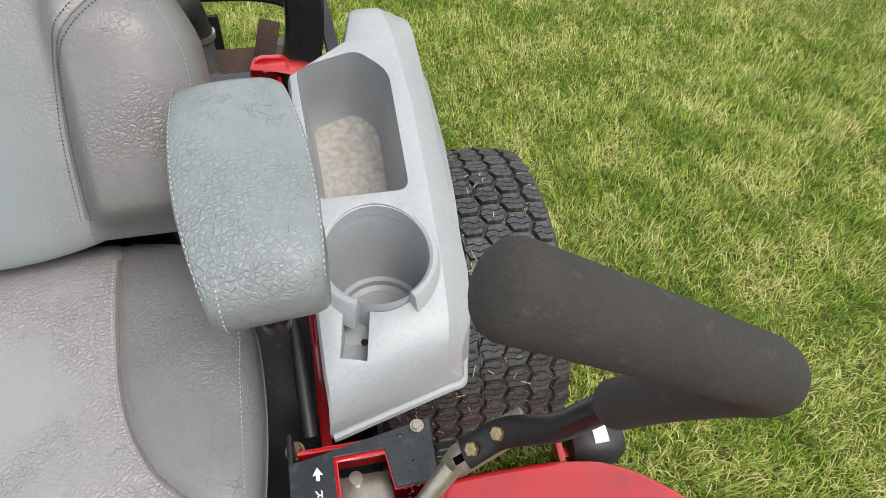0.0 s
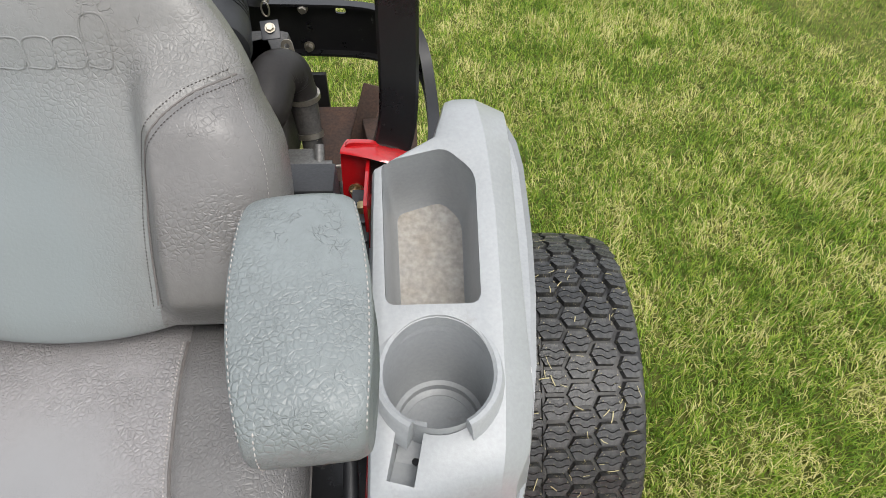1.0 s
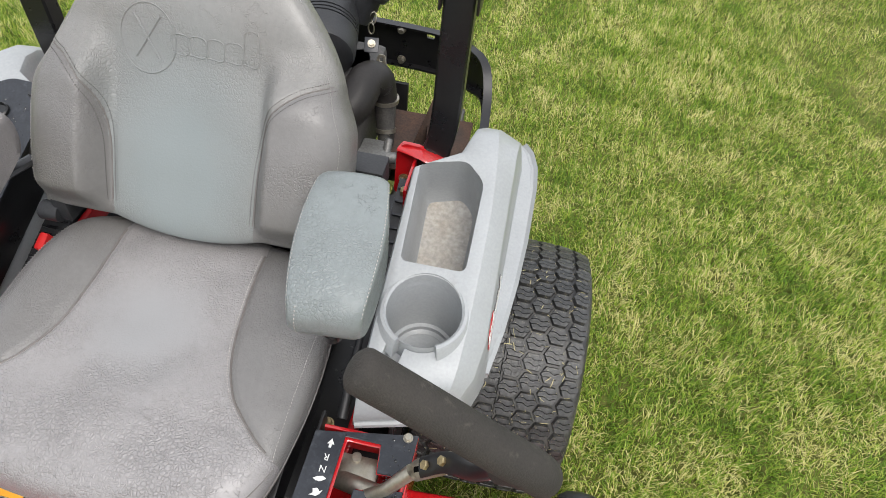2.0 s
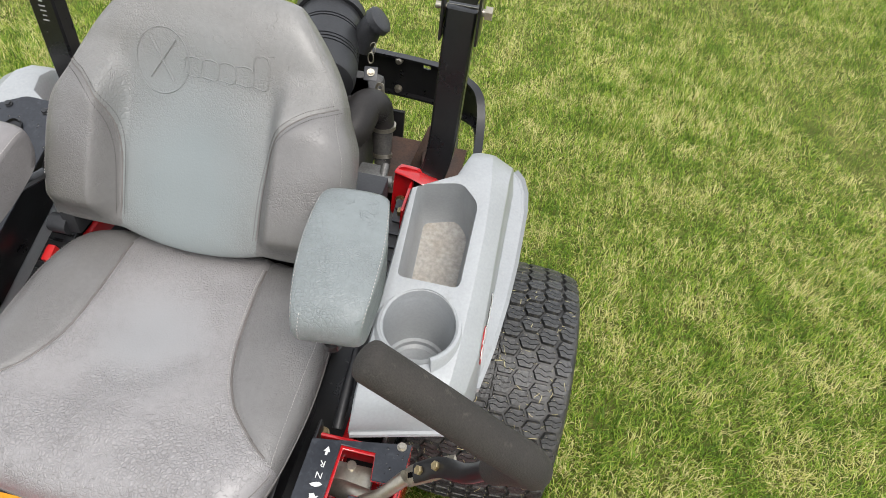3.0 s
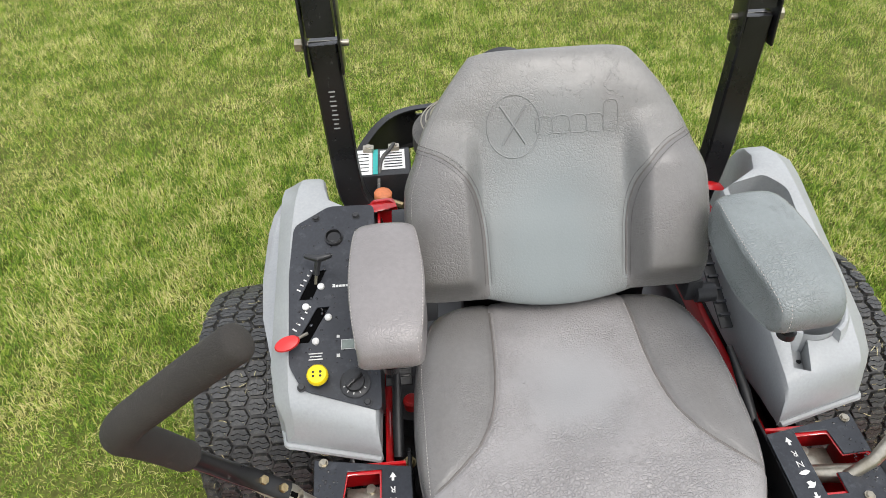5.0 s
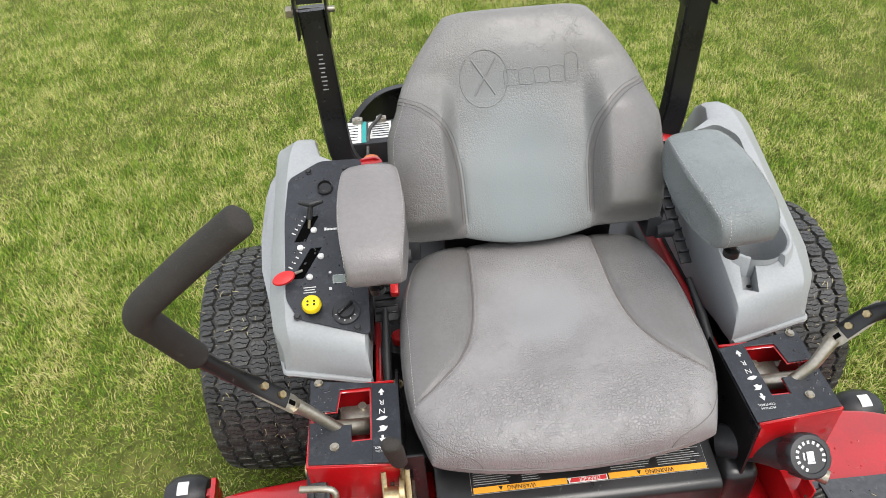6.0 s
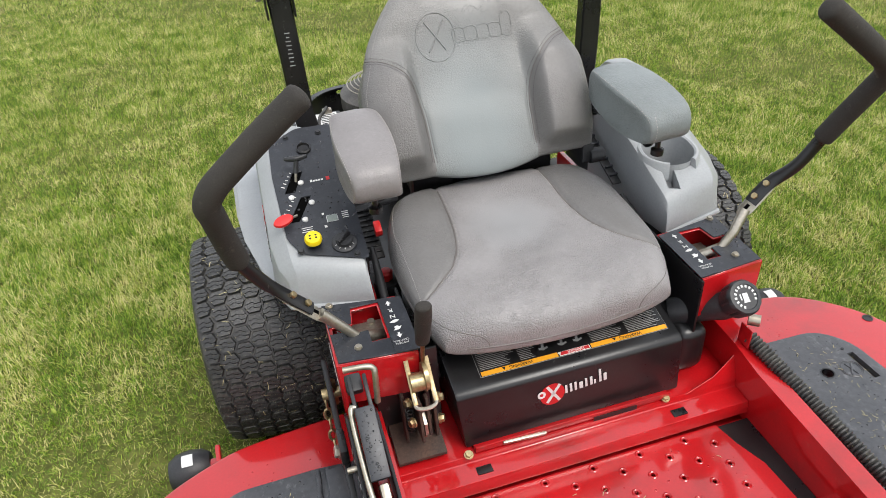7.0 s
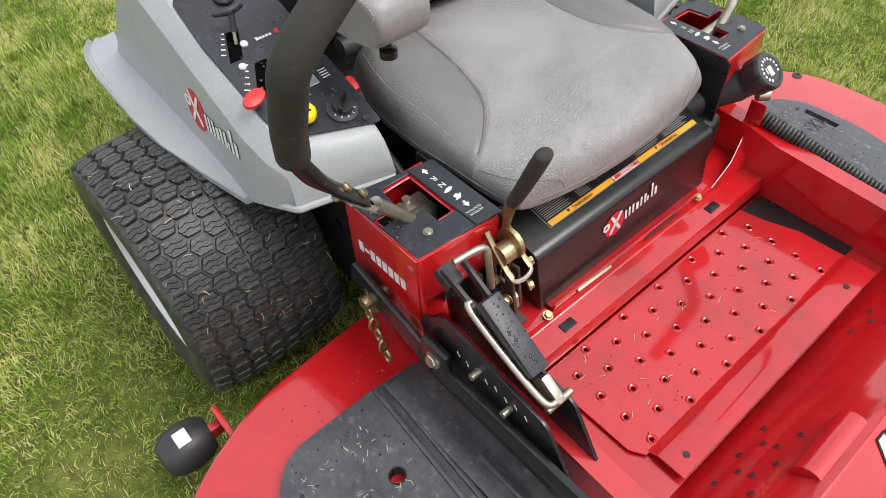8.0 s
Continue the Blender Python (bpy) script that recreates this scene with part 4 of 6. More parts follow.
def backrest():
    bm = grid_solid(150, 130, backrest_point)
    bmesh.ops.recalc_face_normals(bm, faces=bm.faces)
    tree = hugging(bm)
    back = part("backrest", bm, VINYL_BACK, mower, "worn taupe and grey vinyl backrest with embossed emblem", 80)
    two_tone(back, lambda p: (p - on_back(0, 0, 0)).dot(LEAN_UP) < 0.285 and abs(p.x - SEAT_X - BACK_X) > back_seam((p - on_back(0, 0, 0)).dot(LEAN_UP)))
    dn = -LEAN_OUT
    for s in SIDES:
        line = [on_back(BACK_X + s * back_seam(h), h) for h in (0.03, 0.08, 0.13, 0.17, 0.20, 0.225, 0.245, 0.262, 0.272, 0.279)]
        piping(tree, line, back, dn, 0.0013)
        for o in (-0.006, 0.006):
            stitches(tree, [p + Vector((s * o, 0, 0)) + LEAN_UP * (-o * 0.8) * sstep(0, 1, i / 8) for i, p in enumerate(line)], back, dn, pitch=0.0042, size=0.0006, thread=THREAD_DARK)
        edge = [on_back(s * (0.262 + 0.010 * math.sin(min(1, h / 0.26) * math.pi) - 0.022 * sstep(0.2, 0.29, h) - 0.092 * max(0.0, (h - 0.275) / 0.161) ** 1.3 - 0.014), h) for h in (0.03, 0.09, 0.15, 0.2, 0.25, 0.29, 0.33, 0.37, 0.405)]
        stitches(tree, edge, back, dn, pitch=0.005, size=0.0004)
    # embossed emblem: a ring and plain blocks
    def emboss(pts, r, closed=False):
        pts = [(x + 0.016, h - 0.014) for x, h in pts]
        q = pts + [pts[0]] if closed else pts
        piping(tree, [on_back(x, h) for x, h in q], back, dn, r, VINYL_BACK, "emblem", 0.0)
    ring = [(-0.088 + 0.046 * math.cos(a), 0.318 + 0.053 * math.sin(a)) for a in (2 * math.pi * k / 20 for k in range(20))]
    emboss(ring, 0.0014, True)
    emboss([(-0.108, 0.288), (-0.066, 0.354)], 0.0022)
    emboss([(-0.110, 0.354), (-0.068, 0.288)], 0.0022)
    for k in range(5):
        x0 = -0.048 + k * 0.0295
        w_, hh = (0.025, 0.026) if k < 4 else (0.022, 0.045)
        emboss([(x0, 0.303), (x0 + w_, 0.303), (x0 + w_, 0.303 + hh), (x0, 0.303 + hh), (x0, 0.303)], 0.0012)
    return back


backrest()


def armrest(s, mat, label):
    prof = [(0.074, 0.868), (0.067, 0.853), (0.067, 0.836), (0.076, 0.820), (0.100, 0.812), (0.18, 0.812), (0.27, 0.828), (0.300, 0.838), (0.312, 0.862), (0.310, 0.892), (0.296, 0.908), (0.25, 0.909), (0.18, 0.902), (0.12, 0.891), (0.088, 0.880)]
    prof = smooth_path([(0, a, b) for a, b in [*prof, prof[0]]], 3)[:-1]
    cy, cz = 0.19, 0.852
    rings = []
    n = 15
    for k in range(n):
        u = math.sin((-1 + 2 * k / (n - 1)) * math.pi / 2)
        inset = 1 - 0.07 * abs(u) ** 9 - 0.14 * (abs(u) > 0.999)
        crown_ = 0.006 * (1 - u * u)
        rings.append([(u * (0.0475 + 0.011 * (1 - min(1, ((p.y - 0.19) / 0.125) ** 2))) - s * 0.003, cy + (p.y - cy) * inset, cz + (p.z - cz) * inset + (crown_ if p.z > cz else 0)) for p in prof])
    bm = loft(rings)
    yaw = 5 if s > 0 else 0
    xm = 0.3065 if s > 0 else -0.312
    m = Matrix.Translation((xm, 0.199 if s > 0 else 0.19, 0)) @ Matrix.Diagonal((1.085 if s > 0 else 1.0, 1.01 if s > 0 else 1.0, 1, 1)) @ Matrix.Rotation(radians(yaw), 4, 'Z') @ Matrix.Translation((0, -0.19, 0))
    moved(bm, m)
    bmesh.ops.recalc_face_normals(bm, faces=bm.faces)
    tree = hugging(bm)
    arm = part("armrest", bm, mat, mower, label, 60)
    for d in SIDES:
        pts = [m @ Vector((d * (0.0440 + 0.011 * (1 - min(1, ((y - 0.19) / 0.125) ** 2))) - s * 0.003, y, 0.95)) for y in (0.29, 0.24, 0.18, 0.12, 0.09, 0.078)]
        stitches(tree, pts, arm, (0, 0, -1), pitch=0.006)
        front = [m @ Vector((d * 0.0445, 0, z)) for z in (0.875, 0.85, 0.83, 0.81)]
        stitches(tree, front, arm, (0, 1, 0), pitch=0.006)
    pivot = Vector((s * 0.262, 0.335, 0.80))
    part("arm_bracket", join(tube([pivot, Vector((s * 0.285, 0.25, 0.808)), Vector((s * 0.30, 0.13, 0.79))], 0.012, 8, 0.6), turned([(0.02, -0.012), (0.02, 0.012)], 20, 'x', pivot)), BLACK, arm)
    part("adjuster_knob", turned([(0.004, 0), (0.014, 0.0), (0.014, 0.012), (0.006, 0.016), (0.006, 0.03)], 16, 'z', (s * 0.312, 0.115, 0.772)), BLACK, arm)
    return arm


armrest(-1, VINYL_ARM_L, "taupe brown vinyl armrest with stitched edges")
armrest(1, VINYL_ARM_R, "blue-grey creased vinyl armrest with stitched edges")


# ---- frame, boxes and floor ----
def extruded(profile, x0, x1, bevel=0.003):
    """A bar along x with the profile given in y, z."""
    bm = loft([[(x, y, z) for y, z in profile] for x in (x0, x1)])
    bmesh.ops.recalc_face_normals(bm, faces=bm.faces)
    return bevelled(bm, bevel, 2, 25)


def seat_box():
    prof = [(-0.148, 0.492), (-0.158, 0.484), (-0.170, 0.352), (-0.02, 0.34), (0.18, 0.34), (0.18, 0.545), (0.05, 0.535)]
    bm = extruded(prof, -0.247, 0.250, 0.006)
    for v in bm.verts:
        if v.co.x < 0 and v.co.z < 0.42:
            v.co.x += 0.012
    return part("seat_box", bm, BLACK, mower, "glossy black steel box under the seat with decals")


seatbox = seat_box()
BOX_TOP = math.atan2(0.535 - 0.492, 0.198)


def on_box(x, y, h=0.0008):
    return Vector((x, y, 0.492 + (y + 0.148) * math.tan(BOX_TOP) + h))


def word(text, size, parent, mat, m, name="lettering", flip_=False):
    """Letters as a thin mesh in Blender's own font."""
    cu = bpy.data.curves.new(name, 'FONT')
    cu.body, cu.size, cu.extrude, cu.align_x, cu.align_y = text, size, 0.0002, 'CENTER', 'CENTER'
    tmp = new("tmp_text", cu)
    bpy.context.view_layer.update()
    me = bpy.data.meshes.new_from_object(tmp.evaluated_get(bpy.context.evaluated_depsgraph_get()))
    bpy.data.objects.remove(tmp)
    me.transform(m)
    me.materials.clear()
    me.materials.append(mat)
    ob = new(name, me)
    ob.parent = parent
    return ob


SMALL_PRINT = material("small_print", (0.30, 0.30, 0.29), 0.5, grain=0.2, grain_scale=900)


# the pale part of the emblem as plain upright bars: place along it, width, height
STROKES = ((0.0, 1.0, 1.0), (0.11, 1.0, 1.0), (0.22, 1.0, 1.0), (0.35, 1.5, 0.8), (0.47, 1.0, 1.0), (0.59, 1.1, 1.0), (0.68, 0.8, 0.5), (0.80, 1.0, 1.55), (0.92, 1.3, 0.9))


def box_decals():
    # the strip of warnings reads from the seat
    tilt = Matrix.Rotation(BOX_TOP, 4, 'X')
    def plate(x0, x1, y0, y1, mat, h, name):
        c = on_box((x0 + x1) / 2, (y0 + y1) / 2, h)
        return part(name, moved(box((x1 - x0, y1 - y0, 0.0006), (0, 0, 0), 0), Matrix.Translation(c) @ tilt), mat, seatbox)
    plate(-0.1852, 0.2312, -0.1292, -0.0708, SMALL_PRINT, 0.0006, "decal_border")
    plate(-0.1845, 0.2305, -0.1285, -0.0715, BLACK, 0.0011, "decal")
    plate(-0.182, -0.018, -0.1275, -0.117, ORANGE_PRINT, 0.0016, "warning_band")
    plate(0.056, 0.229, -0.1275, -0.117, ORANGE_PRINT, 0.0016, "warning_band")
    plate(-0.015, 0.053, -0.1275, -0.118, LABEL, 0.0016, "danger_border")
    plate(-0.0135, 0.0515, -0.1265, -0.119, RED_PRINT, 0.0021, "danger_band")
    for x, t, mt, y in ((-0.098, "WARNING", BLACK, -0.1225), (0.145, "WARNING", BLACK, -0.1225), (0.022, "DANGER", WHITE, -0.1228)):
        m = Matrix.Translation(on_box(x, y, 0.0026)) @ tilt @ Matrix.Rotation(math.pi, 4, 'Z')
        word(t, 0.0105 if t != "DANGER" else 0.0092, seatbox, mt, m)
        tri_ = [(-0.004, -0.0035), (0.004, -0.0035), (0, 0.0035)]
        part("warning_sign", moved(prism(tri_, 0, 0.0005, 0), Matrix.Translation(on_box(x - 0.036, y, 0.0024)) @ tilt @ Matrix.Rotation(math.pi, 4, 'Z')), mt, seatbox)
    rng = random.Random(4)
    for x0, x1 in ((-0.180, -0.100), (-0.095, -0.058), (0.062, 0.138), (0.146, 0.226)):
        for k in range(10):
            y = -0.113 + k * 0.0039
            ln = (x1 - x0) * rng.uniform(0.7, 1.0)
            plate(x0, x0 + ln, y, y + 0.0011, SMALL_PRINT, 0.0017, "print")
    for x in (-0.040, 0.002, 0.036):
        body = [(-0.010, -0.006), (-0.002, -0.009), (0.010, -0.005), (0.009, -0.001), (0.001, -0.004), (0.004, 0.006), (-0.001, 0.009), (-0.004, -0.002), (-0.010, -0.002)]
        part("print", moved(prism(body, 0, 0.0005, 0), Matrix.Translation(on_box(x, -0.096, 0.0016)) @ tilt), SMALL_PRINT, seatbox)
    # emblem on the front: red disc and pale blocks
    fm = lambda x, z: Matrix.Translation((x, -0.158 - (0.484 - z) * 0.091 - 0.0012, z)) @ Matrix.Rotation(radians(85), 4, 'X')
    part("emblem_disc", moved(prism(circle(0, 0, 0.027, 24), 0, 0.0008, 0), fm(-0.046, 0.436)), RED_PRINT, seatbox)
    for a in (0.58, -0.58):
        part("emblem_bar", moved(box((0.0062, 0.050, 0.0008), (0, 0, 0.0014), 0, (0, 0, math.degrees(a))), fm(-0.044, 0.438)), WHITE, seatbox)
    part("emblem_bar", moved(prism(circle(0, 0, 0.009, 14), 0.001, 0.0018, 0, 1, [circle(0, 0, 0.0045, 10)]), fm(-0.070, 0.441)), WHITE, seatbox)
    for k, (x, w, h) in enumerate(STROKES):
        part("emblem_bar", moved(box((0.0052 * w, 0.0215 * h, 0.0008), (0, 0, 0.0014), 0.0003, (0, 0, 5)), fm(-0.016 + 0.094 * x, 0.4405 + 0.011 * (h - 1) + 0.0075 * x)), WHITE, seatbox)


box_decals()


# red darkened to paint the shade in the toe board's closed punched holes
HOLE_SHADE = material("hole_shade_red", (0.10, 0.012, 0.012), 0.4, grain=0.2)


def floor_pan():
    # cross member behind the foot plate
    prof = [(0.10, 0.346), (-0.186, 0.346), (-0.190, 0.332), (-0.236, 0.330), (-0.242, 0.300), (-0.20, 0.285), (0.10, 0.285)]
    cross = part("cross_member", extruded(prof, -0.385, 0.385, 0.003), RED, mower, "red painted steel cross member")
    part("ledge", extruded([(-0.168, 0.352), (-0.186, 0.351), (-0.188, 0.368), (-0.184, 0.368), (-0.182, 0.356), (-0.168, 0.356)], -0.22, 0.22, 0.001), RED, cross)
    # black blocks laid on top stand for the dark inside two cutouts
    for x in (-0.212, 0.228):
        part("slot", box((0.032, 0.018, 0.004), (x, -0.215, 0.3315), 0.001), BLACK, cross)
    for x in (-0.235, 0.21):
        bolt(cross, (x, -0.186, 0.352), (0, -0.3, 1), 0.0075, 0.006, BRASS)
    part("strap", box((0.095, 0.006, 0.012), (-0.115, -0.188, 0.357), 0.002, (20, 4, 0)), STEEL, cross)
    part("type_plate", box((0.10, 0.001, 0.012), (0.09, -0.1885, 0.3535), 0, (0, 0, 0)), BLACK, cross)
    # foot plate with punched holes
    dimples = []
    for r in range(8):
        for c in range(5 + r % 2):
            dimples.append(((-0.257 if r % 2 else -0.205) + c * 0.1062, -0.258 - r * 0.0266))
    top = [(-0.300, -0.243), (0.305, -0.243), (0.318, -0.30), (0.340, -0.36), (0.345, -0.455), (-0.285, -0.455), (-0.300, -0.43)]
    holes = [circle(x, y, 0.0045, 8) for x, y in dimples]
    foot = part("foot_plate", prism(top, 0.288, 0.292, 0, 1, holes), RED, mower, "wet red steel foot plate with punched holes")
    for x, y in dimples:
        part("punched_rim", turned([(0.0045, -0.003), (0.0052, 0.0005), (0.0075, 0.0016), (0.0098, 0.0)], 14, 'z', (x, y, 0.2922), False), RED, foot)
    lip = loft([[(x, y, z) for y, z in ((-0.452, 0.292), (-0.462, 0.296), (-0.470, 0.302), (-0.520, 0.302), (-0.520, 0.298), (-0.468, 0.297), (-0.452, 0.288))] for x in (-0.278, 0.335)])
    part("plate_lip", lip, RED, foot)
    for x in (-0.243, 0.262):
        part("lip_hole", turned([(0.006, 0), (0.006, 0.001)], 12, 'z', (x, -0.498, 0.302)), BLACK, foot)
    fl = part("floor", prism([(-0.385, -0.24), (0.385, -0.24), (0.385, -0.62), (-0.385, -0.62)], 0.270, 0.282, 0.002), RED, mower, "red painted steel floor pan")
    # toe board rising from the floor, and the sloping front panel with its lettering blocks
    toe = part("toe_board", extruded([(-0.520, 0.2835), (-0.655, 0.416), (-0.660, 0.410), (-0.530, 0.272)], -0.385, 0.385, 0.002), RED, mower, "red steel toe board with punched grip holes")
    front = part("front_panel", extruded([(-0.654, 0.4175), (-0.668, 0.425), (-0.674, 0.422), (-0.770, 0.322), (-0.772, 0.314), (-0.664, 0.412)], -0.385, 0.385, 0.002), RED, mower, "red steel front panel with white lettering blocks")
    tilt = math.atan2(0.100, 0.096)
    for k, (x, w, h, d) in enumerate(((-0.082, 0.019, 0.062, 0.038), (-0.060, 0.019, 0.040, 0.030), (-0.039, 0.019, 0.040, 0.028), (-0.018, 0.018, 0.040, 0.026), (0.003, 0.019, 0.040, 0.026), (0.045, 0.052, 0.075, 0.036))):
        y, z = -0.674 - d * math.cos(tilt), 0.422 - d * math.sin(tilt)
        for g, mt, lift in ((0.007, BLACK, 0.0012), (0, WHITE, 0.0022)):
            a_, b_ = (w + g) / 2, (h + g) / 2
            if k == 5:
                q_ = (g / 2)
                shape = [(-a_, b_), (a_, b_), (a_ - 0.002, b_ - 0.016 - q_), (-a_ + 0.030 + q_, -b_ + 0.016 + q_), (a_ + 0.006, -b_ + 0.016 + q_), (a_ + 0.004, -b_), (-a_ - 0.006, -b_), (-a_ - 0.003, -b_ + 0.014), (a_ - 0.034 - q_, b_ - 0.016 - q_), (-a_, b_ - 0.016 - q_)]
            else:
                shape = [(-a_ + 0.002, b_), (a_ - 0.001, b_), (a_ + 0.001, -b_), (-a_ - 0.002, -b_ + 0.002)]
            part("letter_block", moved(prism(list(reversed(shape)), -0.0004, 0.0004, 0), Matrix.Translation((x, y - lift * math.sin(tilt), z + lift * math.cos(tilt))) @ Matrix.Rotation(tilt, 4, 'X')), mt, front)
    part("channel", loft([[(x, -0.645 + 0.026 * math.cos(t), 0.393 + 0.030 * math.sin(t)) for t in (math.pi * k / 8 - 0.6 for k in range(9))] for x in (-0.205, -0.075)]), RED, toe)
    rise = math.atan2(0.1325, 0.135)
    for x0 in (-0.20, 0.215):
        for k in range(10):
            x, d = x0 + (k % 5) * 0.034 - 0.06, 0.050 + (k // 5) * 0.045 + 0.02 * (k % 2)
            part("punched_rim", moved(turned([(0.003, -0.001), (0.0036, 0.0012), (0.0062, 0.0004)], 10), Matrix.Translation((x, -0.520 - d * math.cos(rise), 0.2842 + d * math.sin(rise))) @ Matrix.Rotation(-rise, 4, 'X')), HOLE_SHADE, toe)
    # side rails
    for s in SIDES:
        x = 0.405 * s
        rail = loft([[(x - 0.02, y, zb), (x + 0.02, y, zb), (x + 0.02, y, zt), (x - 0.02, y, zt)] for y, zb, zt in ((0.02, 0.27, 0.44), (-0.16, 0.27, 0.43), (-0.24, 0.27, 0.415), (-0.75, 0.26, 0.385))])
        part("frame_rail", bevelled(rail, 0.005), RED, mower, "red painted steel frame rail")
    return foot


floor_pan()


# ---- deck ----
def deck():
    half = [(0.0, 0.10), (0.42, 0.105), (0.58, 0.095), (0.70, 0.080), (0.79, 0.045), (0.86, 0.005), (0.915, -0.05), (0.945, -0.12), (0.955, -0.25), (0.93, -0.42), (0.86, -0.60), (0.72, -0.74), (0.5, -0.80), (0.0, -0.80)]
    far_half = [(0.0, 0.11), (0.42, 0.122), (0.56, 0.128), (0.70, 0.122), (0.79, 0.097), (0.865, 0.040), (0.92, -0.03), (0.95, -0.11), *half[8:]]
    sm = [(p.x, p.y) for p in smooth_path([(x, y, 0) for x, y in half], 4)]
    sm_far = [(p.x, p.y) for p in smooth_path([(x, y, 0) for x, y in far_half], 4)]
    outline = sm_far + [(-x, y) for x, y in reversed(sm[1:-1])]
    d = part("mower_deck", prism(outline, 0.10, 0.250, 0.010, 3), RED, mower, "red painted steel mower deck, wet")
    for s in SIDES:
        part("deck_bolt_hole", turned([(0.013, 0), (0.013, 0.0015), (0.008, 0.0016), (0.008, 0.0005)], 16, 'z', (s * 0.905, -0.045, 0.2500), True), BLACK, d)
    return d


the_deck = deck()


def belt_cover(s):
    o = rounded([(0.440, -0.062), (0.540, -0.055), (0.72, -0.058), (0.775, -0.12), (0.785, -0.30), (0.70, -0.47), (0.440, -0.50)], [0.01, 0.01, 0.06, 0.05, 0.08, 0.08, 0.02])
    slot = [(0.735, -0.150), (0.752, -0.150), (0.752, -0.235), (0.735, -0.235)]
    hx, hy, mx = (0.648, -0.188, 0.708) if s > 0 else (0.602, -0.208, 0.664)
    hole = circle(hx, hy, 0.0135, 18)
    if s < 0:
        o, slot, hole = mirror(o), mirror(slot), mirror(hole)
    cv = part("belt_cover", prism(o, 0.240, 0.276, 0.005, 2, [slot, hole]), COVERS, mower, "scuffed black plastic belt cover, wet")
    ridges = []
    for x, y1 in ((0.523, -0.47), (0.545, -0.47)):
        ridges.append(box((0.010, 0.40, 0.009), (s * x, -0.262, 0.278), 0.003, (0, 0, s * 3)))
    ridges.append(box((0.085, 0.40, 0.012), (s * 0.478, -0.27, 0.279), 0.005))
    part("rib", join(*ridges), COVERS, cv)
    part("rib", box((0.012, 0.13, 0.010), (s * 0.483, -0.34, 0.288), 0.004), COVERS, cv)
    em = []
    for r in (0.026, 0.022):
        em.append(tube([(s * mx + r * math.cos(a), hy - 0.007 + r * math.sin(a), 0.2762) for a in (2 * math.pi * k / 28 for k in range(29))], 0.0011, 6))
    em.append(tube([(s * mx - 0.012, hy - 0.023, 0.2765), (s * mx + 0.012, hy + 0.009, 0.2765)], 0.002, 6))
    em.append(tube([(s * mx + 0.004, hy - 0.025, 0.2765), (s * mx - 0.004, hy + 0.011, 0.2765)], 0.0015, 6))
    part("moulded_mark", join(*em), COVERS, cv)
    part("small_hole", turned([(0.004, 0), (0.004, 0.0008)], 12, 'z', (s * 0.737, -0.134, 0.2763)), BLACK, cv)
    part("hole_lining", turned([(0.0135, -0.03), (0.0135, 0.0004), (0.016, 0.0008), (0.016, -0.002)], 18, 'z', (s * hx, hy, 0.2762), False), BLACK, cv)
    part("latch_strap", box((0.010, 0.095, 0.006), (s * 0.744, -0.195, 0.262), 0.002), STEEL, cv)
    return cv


for s in SIDES:
    belt_cover(s)


def roller(s):
    c = Vector((-0.835, 0.172, 0.115)) if s < 0 else Vector((0.797, 0.185, 0.145))
    body = turned([(0.012, -0.052), (0.034, -0.048), (0.046, -0.030), (0.050, 0.0), (0.046, 0.030), (0.034, 0.048), (0.012, 0.052)], 28, 'x', c)
    r = part("deck_roller", body, PLASTIC, mower, "black plastic anti-scalp roller with white label")
    part("roller_bracket", join(box((0.012, 0.16, 0.03), (c.x + s * -0.075, c.y - 0.075, 0.15), 0.003, (12, 0, 0)), box((0.06, 0.02, 0.03), (c.x - s * 0.05, c.y - 0.01, 0.125), 0.004)), RED, r)
    lab = bmesh.new()
    rows = []
    for k in range(5):
        a = radians(62 + k * 9)
        rows.append([(c.x + dx, c.y - 0.0508 * math.cos(a), c.z + 0.0508 * math.sin(a)) for dx in (-0.013, -0.004, 0.004, 0.013)])
    vs = [[lab.verts.new(p) for p in row] for row in rows]
    for a_, b_ in zip(vs, vs[1:]):
        for i in range(3):
            lab.faces.new((a_[i], a_[i + 1], b_[i + 1], b_[i]))
    part("label", lab, LABEL, r)
    return r


for s in SIDES:
    roller(s)


